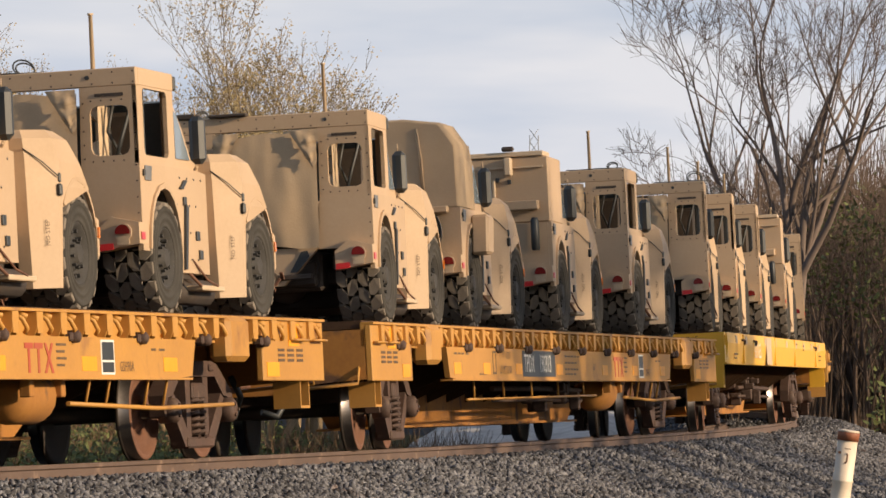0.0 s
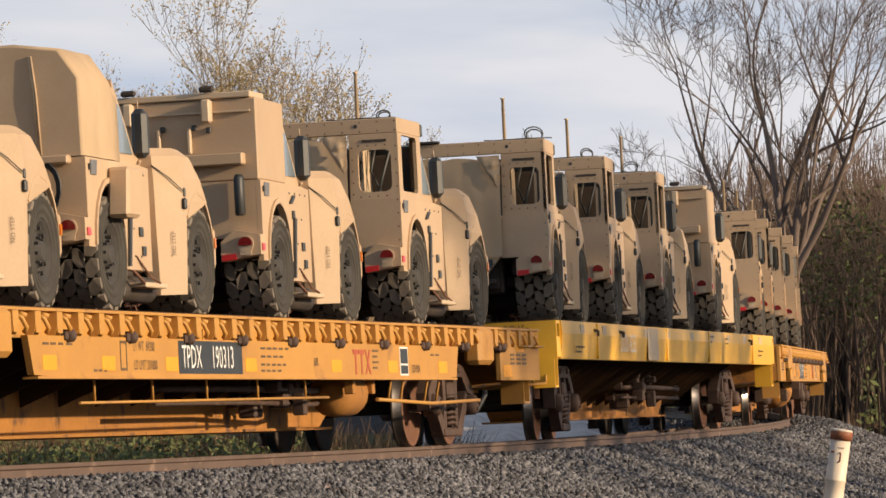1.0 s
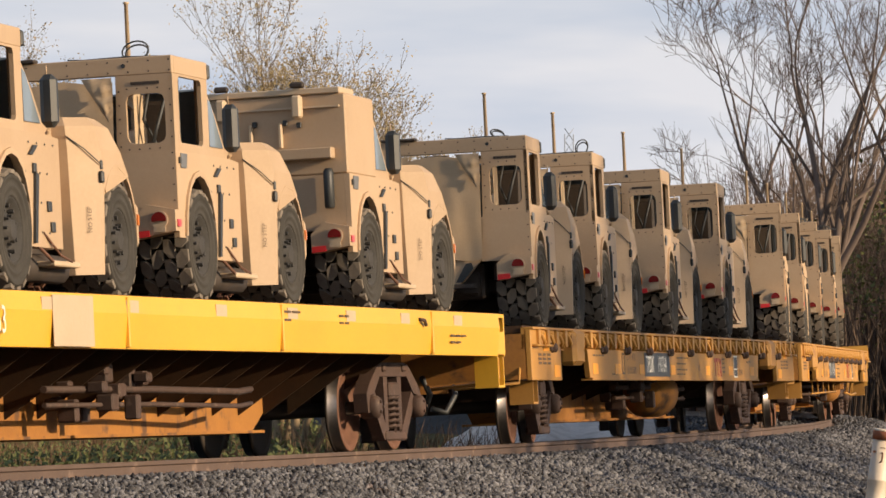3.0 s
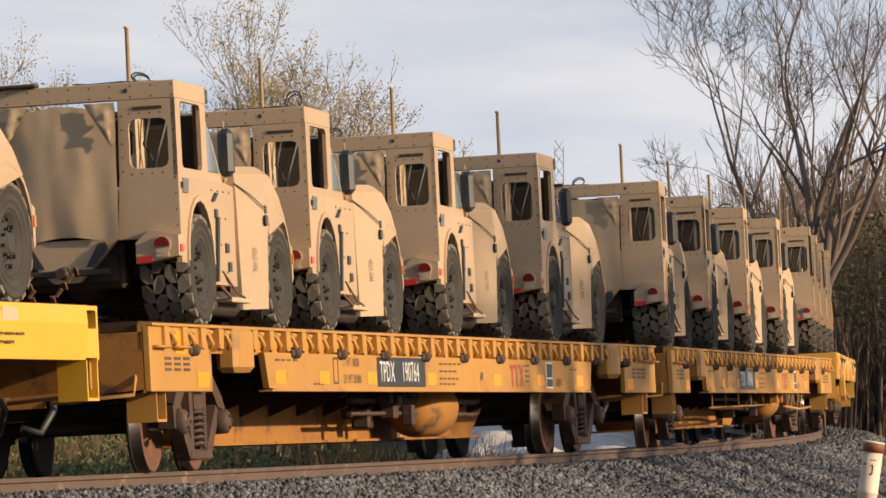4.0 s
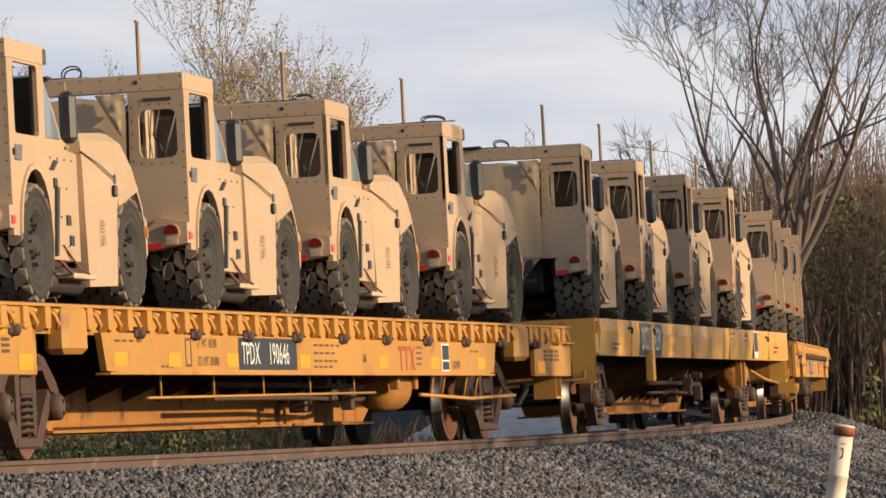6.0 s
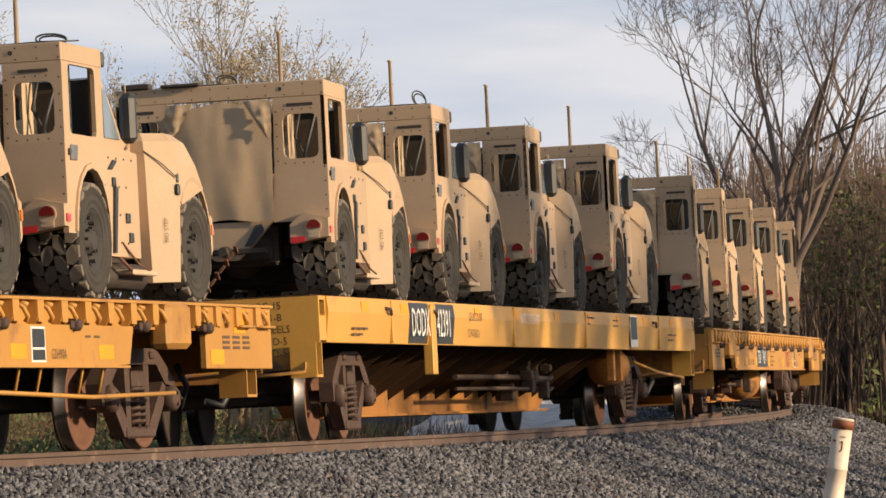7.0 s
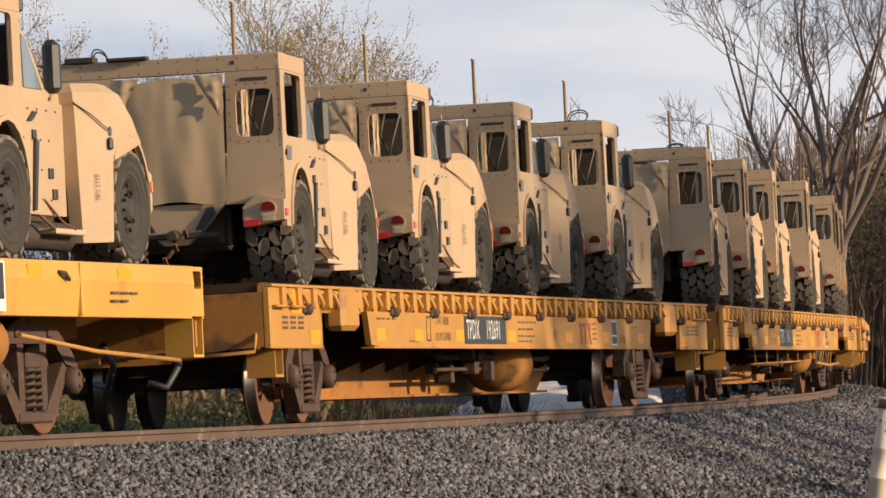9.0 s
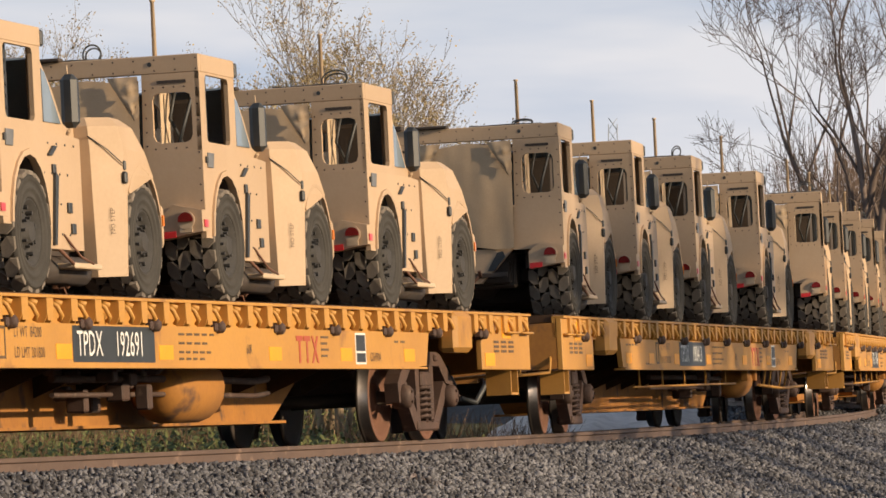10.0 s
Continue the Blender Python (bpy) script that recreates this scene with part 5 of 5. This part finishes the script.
# ---- trees ----
class Wood:
    """Collects tapering branches as one mesh."""

    def __init__(self):
        self.v, self.f, self.tips = ([], []), ([], []), []

    def stick(self, pts, radii, n):
        fat = int(n > 3)
        v, f = self.v[fat], self.f[fat]
        base = len(v)
        for i, p in enumerate(pts):
            way = (pts[min(i + 1, len(pts) - 1)] - pts[max(i - 1, 0)]).normalized()
            u = way.orthogonal().normalized()
            w = way.cross(u)
            for k in range(n):
                a = 2 * math.pi * k / n
                v.append(p + radii[i] * (u * math.cos(a) + w * math.sin(a)))
        for i in range(len(pts) - 1):
            for k in range(n):
                a, b = base + i * n + k, base + i * n + (k + 1) % n
                f.append((a, b, b + n, a + n))

    def grow(self, p, way, length, r, depth, rnd, spread=0.6, up=0.25, kids=(3, 5), wobble=0.12, shrink=0.62, thin=0.012):
        n = 3 + (depth > 2) * 2 + (depth > 3) * 2
        k = 5 if depth > 1 else 3
        pts, radii, q, w = [p], [r], p.copy(), way.normalized()
        for i in range(k):
            w = (w + Vector((rnd.gauss(0, wobble), rnd.gauss(0, wobble), rnd.gauss(0, wobble) + up * 0.12))).normalized()
            q = q + w * length / k
            pts.append(q.copy())
            radii.append(max(thin * 0.6, r * (1 - 0.62 * (i + 1) / k)))
        self.stick(pts, radii, n)
        if depth == 0:
            self.tips.append((pts[-1], w))
            return
        for c in range(rnd.randint(*kids)):
            f = rnd.uniform(0.28, 1.0) if c else 1.0
            x = f * k
            i = min(k - 1, int(x))
            start = pts[i].lerp(pts[i + 1], x - i)
            side = Vector((rnd.gauss(0, 1), rnd.gauss(0, 1), rnd.gauss(0, 0.6))).normalized()
            aim = (w * (1.0 if c else 1.6) + side * spread * (1.3 if c else 0.5) + Vector((0, 0, up))).normalized()
            self.grow(start, aim, length * shrink * rnd.uniform(0.75, 1.2) * (1.15 - 0.35 * f), max(thin, radii[i] * rnd.uniform(0.5, 0.72)), depth - 1, rnd, spread, up, kids, wobble * 1.1, shrink, thin)

    def mesh(self, name, mat, fat):
        me = bpy.data.meshes.new(name)
        v, f = self.v[fat], self.f[fat]
        me.from_pydata([tuple(p) for p in v], [], f)
        me.polygons.foreach_set("use_smooth", [True] * len(f))
        me.materials.append(mat)
        return me

    def leaves(self, name, mat, rnd, per, size, scatter, chance=1.0):
        v, f = [], []
        for p, w in self.tips:
            if rnd.random() > chance:
                continue
            for _ in range(per):
                c = p - w * rnd.uniform(0, scatter * 2) + Vector((rnd.gauss(0, scatter), rnd.gauss(0, scatter), rnd.gauss(0, scatter)))
                a, b = Vector((rnd.gauss(0, 1), rnd.gauss(0, 1), rnd.gauss(0, 1))).normalized(), None
                b = a.orthogonal().normalized()
                s = size * rnd.uniform(0.6, 1.4)
                k = len(v)
                v += [c - a * s, c + b * s * 0.55, c + a * s, c - b * s * 0.55 + a.cross(b) * s * 0.3]
                f += [(k, k + 1, k + 2), (k, k + 2, k + 3)]
        me = bpy.data.meshes.new(name)
        me.from_pydata([tuple(x) for x in v], [], f)
        me.materials.append(mat)
        return me


def tree(name, label, seed, trunks, mat, depth, leaf=None, **how):
    """trunks: rows of (start, way, length, radius). Wood and crown are parts of one tree."""
    rnd = random.Random(seed)
    w = Wood()
    for p, way, length, r in trunks:
        w.grow(Vector(p), Vector(way), length, r, depth, rnd, **how)
    root = new(name)
    for piece, fat in (("trunk", True), ("branchwork", False)):
        me = w.mesh(piece, mat, fat)
        ob = new(piece, me)
        ob.parent = root
        if not fat:
            ob["kind"] = "stuff"
    if leaf:
        mat2, per, size, scatter, chance = leaf
        cr = new("crown", w.leaves("crown", mat2, rnd, per, size, scatter, chance))
        cr.parent = root
    return tagged(root, label, "tree")


# the great bare tree beyond the bend, many stems from one stool
tree("bare_tree", "large leafless spreading tree in early spring", 4, [
    ((0, 0, 0), (-0.02, 0.02, 1), 4.6, 0.24), ((-0.1, 0, 2.6), (-0.34, 0.05, 1), 5.4, 0.13), ((0.0, 0.1, 3.0), (-0.12, 0.1, 1), 5.8, 0.135), ((0.1, 0, 3.0), (0.06, -0.1, 1), 5.8, 0.125),
    ((0.0, 0.1, 3.6), (0.16, 0.1, 1), 5.4, 0.115), ((0.0, -0.1, 3.7), (0.30, -0.2, 1), 5.2, 0.11), ((-0.1, 0.1, 2.4), (-0.66, 0.1, 1.0), 3.3, 0.075),
    ((0.0, 0.1, 2.8), (-0.22, 0.3, 1), 4.8, 0.12), ((0.0, 0.1, 3.8), (0.36, 0.2, 1), 4.8, 0.11),
], BARK, 5, None, spread=0.58, up=0.20, kids=(3, 4), wobble=0.10, shrink=0.66, thin=0.008).matrix_basis = pose(8.3, 150.0, -0.9)

# unseen bare trees, added beside the line on the sun's side so their branches shade the middle of the bend
shade_tree = tree("roadside_tree", "unseen leafless tree added beside the line for its shade", 61, [((0, 0, 6.4), (0.02, 0.0, 1), 4.4, 0.18), ((0, 0, 6.4), (0.3, 0.55, 1), 4.0, 0.13), ((0, 0, 6.4), (-0.3, -0.55, 1), 4.0, 0.13), ((0, 0, 6.4), (-0.3, 1.0, 0.9), 3.2, 0.10), ((0, 0, 6.4), (0.3, -1.0, 0.9), 3.2, 0.10)],
                  BARK, 4, None, spread=0.7, up=0.2, kids=(4, 5), shrink=0.6, thin=0.024)
bm = bmesh.new()
lathe(bm, [(0.0, 0.34), (0.6, 0.27), (4.0, 0.23), (6.6, 0.20)], "z", 12)
part("bole", bm, BARK, shade_tree)
shade_tree.matrix_basis = pose(25.0, 66, -1)
for k in range(1, 6):
    m = pose(25.0 + 0.65 * k, 66 + 3.9 * k, -1, 0, 0, 67 * k)
    copy_thing(shade_tree, m).matrix_basis = m

# budding trees behind the train
for i, (x, d, k, seed) in enumerate(((-4.4, 128, 1.20, 21), (-2.8, 130, 0.86, 29), (-8.6, 138, 1.08, 22), (-6.6, 134, 1.0, 23), (-3.4, 136, 0.98, 27), (-10.8, 145, 1.22, 24), (-9.6, 132, 0.95, 25), (-5.6, 130, 0.9, 26), (-7.6, 140, 1.0, 28), (-3.8, 126, 1.0, 30), (-5.0, 133, 1.08, 32))):
    tree("budding_tree", "slender tree with opening buds lit by low sun", seed, [((0, 0, 0), (0.05, 0, 1), 4.2 * k, 0.11), ((0.3, 0.2, 0), (0.35, 0.1, 1), 3.85 * k, 0.09), ((-0.3, 0, 0), (-0.35, 0.1, 1), 3.85 * k, 0.09), ((0.1, -0.2, 0), (0.12, -0.3, 1), 3.85 * k, 0.08)],
         BARK_WARM, 4, (BUD, 8, 0.030, 0.10, 0.95), spread=0.62, up=0.36, kids=(4, 6), shrink=0.64, thin=0.007).matrix_basis = pose(x, d, -0.8, 0, 0, 40 * i)

# the wood at the end of the bend
wood_kinds = []
for seed, mat, leaf in ((41, BARK_DARK, None), (42, BARK_DARK, None), (43, BARK_DARK, (LEAF, 3, 0.10, 0.22, 0.5)), (44, BARK_DARK, None)):
    wood_kinds.append(tree("woodland_tree", "thin dark leafless woodland tree" if not leaf else "thin woodland tree with first green leaves", seed, [((0, 0, 0), (0.03, 0, 1), 4.8, 0.085), ((0.25, 0.1, 0), (0.10, 0.1, 1), 3.8, 0.045)], mat, 4, leaf, spread=0.45, up=0.3, kids=(3, 4), wobble=0.05, shrink=0.6, thin=0.009))
rnd = random.Random(31)
for i in range(90):
    x, d = 10.2 + 13.0 * rnd.random(), rnd.uniform(168, 235)
    x *= d / 180
    m = pose(x, d, -1.2, 0, 0, rnd.uniform(0, 360)) @ Matrix.Diagonal((1, 1, rnd.uniform(0.75, 1.15), 1))
    k = rnd.choice((0, 1, 3, 2, 2)) if x / d > 0.060 else rnd.choice((0, 1, 3))
    if i < 4:
        wood_kinds[i].matrix_basis = m
    else:
        copy_thing(wood_kinds[k], m).matrix_basis = m


def thicket(name, label, seed, n, region, high, mat, r, lean=0.25):
    """Many thin stems over a region (x0, x1, y0, y1)."""
    rs = random.Random(seed)
    v, f = [], []
    for _ in range(n):
        y = rs.uniform(region[2], region[3])
        x = rs.uniform(region[0], region[1]) * y / region[2]
        z = ground_height(x, y) - 0.1
        h = rs.uniform(*high)
        a = Vector((x, y, z))
        b = a + Vector((rs.gauss(0, lean) * h, rs.gauss(0, lean) * h, h))
        mid = a.lerp(b, 0.5) + Vector((rs.gauss(0, 0.06) * h, 0, 0))
        k = len(v)
        for p, rr in ((a, r), (mid, r * 0.7), (b, r * 0.25)):
            for q in range(3):
                t = 2 * math.pi * q / 3
                v.append((p.x + rr * math.cos(t), p.y + rr * math.sin(t), p.z))
        for s in (0, 3):
            for q in range(3):
                f.append((k + s + q, k + s + (q + 1) % 3, k + s + 3 + (q + 1) % 3, k + s + 3 + q))
    me = bpy.data.meshes.new(name)
    me.from_pydata(v, [], f)
    me.materials.append(mat)
    return tagged(new(name, me), label, "undergrowth", kind="stuff")


def foliage(name, label, seed, n, region, high, mat, size):
    """Loose leaf sprays in uneven clumps over a region."""
    rs = random.Random(seed)
    v, f = [], []
    while len(f) < 2 * n:
        y = rs.uniform(region[2], region[3])
        x = rs.uniform(region[0], region[1]) * y / region[2]
        top = high * (0.35 + 0.9 * max(0, noise.noise(Vector((x * 0.35, y * 0.12, seed))) + 0.35))
        z = ground_height(x, y) + top * rs.random() ** 0.7
        if rs.random() < 0.25 + noise.noise(Vector((x * 0.8, z * 1.5, seed + 3.0))) + 0.4:
            a = Vector((rs.gauss(0, 1), rs.gauss(0, 1), rs.gauss(0, 1))).normalized() * size * rs.uniform(0.5, 1.5)
            b = a.orthogonal().normalized() * a.length * 0.5
            c = Vector((x, y, z))
            k = len(v)
            v += [tuple(c - a), tuple(c + b), tuple(c + a), tuple(c - b + a.cross(b) * 0.6)]
            f += [(k, k + 1, k + 2), (k, k + 2, k + 3)]
    me = bpy.data.meshes.new(name)
    me.from_pydata(v, [], f)
    me.materials.append(mat)
    return tagged(new(name, me), label, "undergrowth", kind="stuff")


thicket("far_woods", "dense brown leafless far woods", 51, 14000, (9.6, 26, 215, 330), (3.0, 12.0), BARK_DARK, 0.045, 0.12)
thicket("wood_edge_scrub", "dry brown scrub at the wood's edge", 52, 7000, (7.0, 24, 155, 215), (0.6, 2.2), BRUSH, 0.02, 0.3)
foliage("wood_undergrowth", "young green leaves low in the wood", 53, 9000, (11.5, 24, 170, 230), 6.5, LEAF, 0.12)
thicket("bank_scrub", "bare twigs on the green bank behind the track", 54, 5000, (-13, 0.5, 100, 140), (0.3, 1.3), BRUSH, 0.012, 0.35)
foliage("bank_grass", "rank green growth on the bank behind the track", 55, 34000, (-14, -0.6, 98, 140), 0.95, LEAF, 0.05)


# ---- pale gravel bank behind the track, and the far pylon ----
def build_gravel_bank():
    bm = bmesh.new()
    xs, ys = [i * 0.25 for i in range(-8, 17)], [120 + i * 1.5 for i in range(34)]
    grid = []
    for y in ys:
        row = []
        for x in xs:
            rise = 1.3 * math.exp(-((y - 150) / 13) ** 2) * min(1, max(0, (x + 1.4) / 1.6))
            row.append(bm.verts.new((x, y, -1.2 + rise + 0.22 * noise.noise(Vector((x * 1.1, y * 0.25, 4))) + 0.10 * noise.noise(Vector((x * 4, y * 0.9, 9))))))
        grid.append(row)
    for a, b in zip(grid, grid[1:]):
        for i in range(len(xs) - 1):
            bm.faces.new((a[i], a[i + 1], b[i + 1], b[i])).smooth = True
    return tagged(part("gravel_bank", bm, PALE), "pale crushed gravel bank", "gravel", kind="structure")


build_gravel_bank()


def build_pylon():
    root = new("pylon")
    bm = bmesh.new()
    for sx in (1, -1):
        for sy in (1, -1):
            tube(bm, [(sx * 3.5, sy * 3.5, 0), (sx * 0.75, sy * 0.75, 30), (sx * 0.7, sy * 0.7, 43)], 0.10, 4)
    part("legs", bm, GALV, root)
    bm = bmesh.new()
    for k in range(14):
        z0, z1 = 16 + 2.0 * k, 18 + 2.0 * k
        w = lambda z: max(0.72, 3.5 - z * 0.092)
        for sy in (1, -1):
            tube(bm, [(-w(z0), sy * w(z0), z0), (w(z1), sy * w(z1), z1)], 0.05, 3)
            tube(bm, [(w(z0), sy * w(z0), z0), (-w(z1), sy * w(z1), z1)], 0.05, 3)
    part("lattice", bm, GALV, root)
    root.matrix_basis = pose(13.9, 1000, -2)
    return tagged(root, "distant steel lattice pylon with haze in its pale colour", "pylon")


build_pylon()


# ---- motion ----
def motions():
    times = [i * 0.5 for i in range(21)]
    for thing, middle, half, m in KEYED:
        walk(thing, [(t, car_pose(middle - SPEED * (t - 7.5), half) @ m) for t in times])
    step = 1.0 / FPS
    for ws in ROLLING:
        at = ws.matrix_basis.translation.copy()
        walk(ws, [(i * step, Matrix.Translation(at) @ Matrix.Rotation(SPEED * i * step / 0.457, 4, "X")) for i in range(301)])


motions()
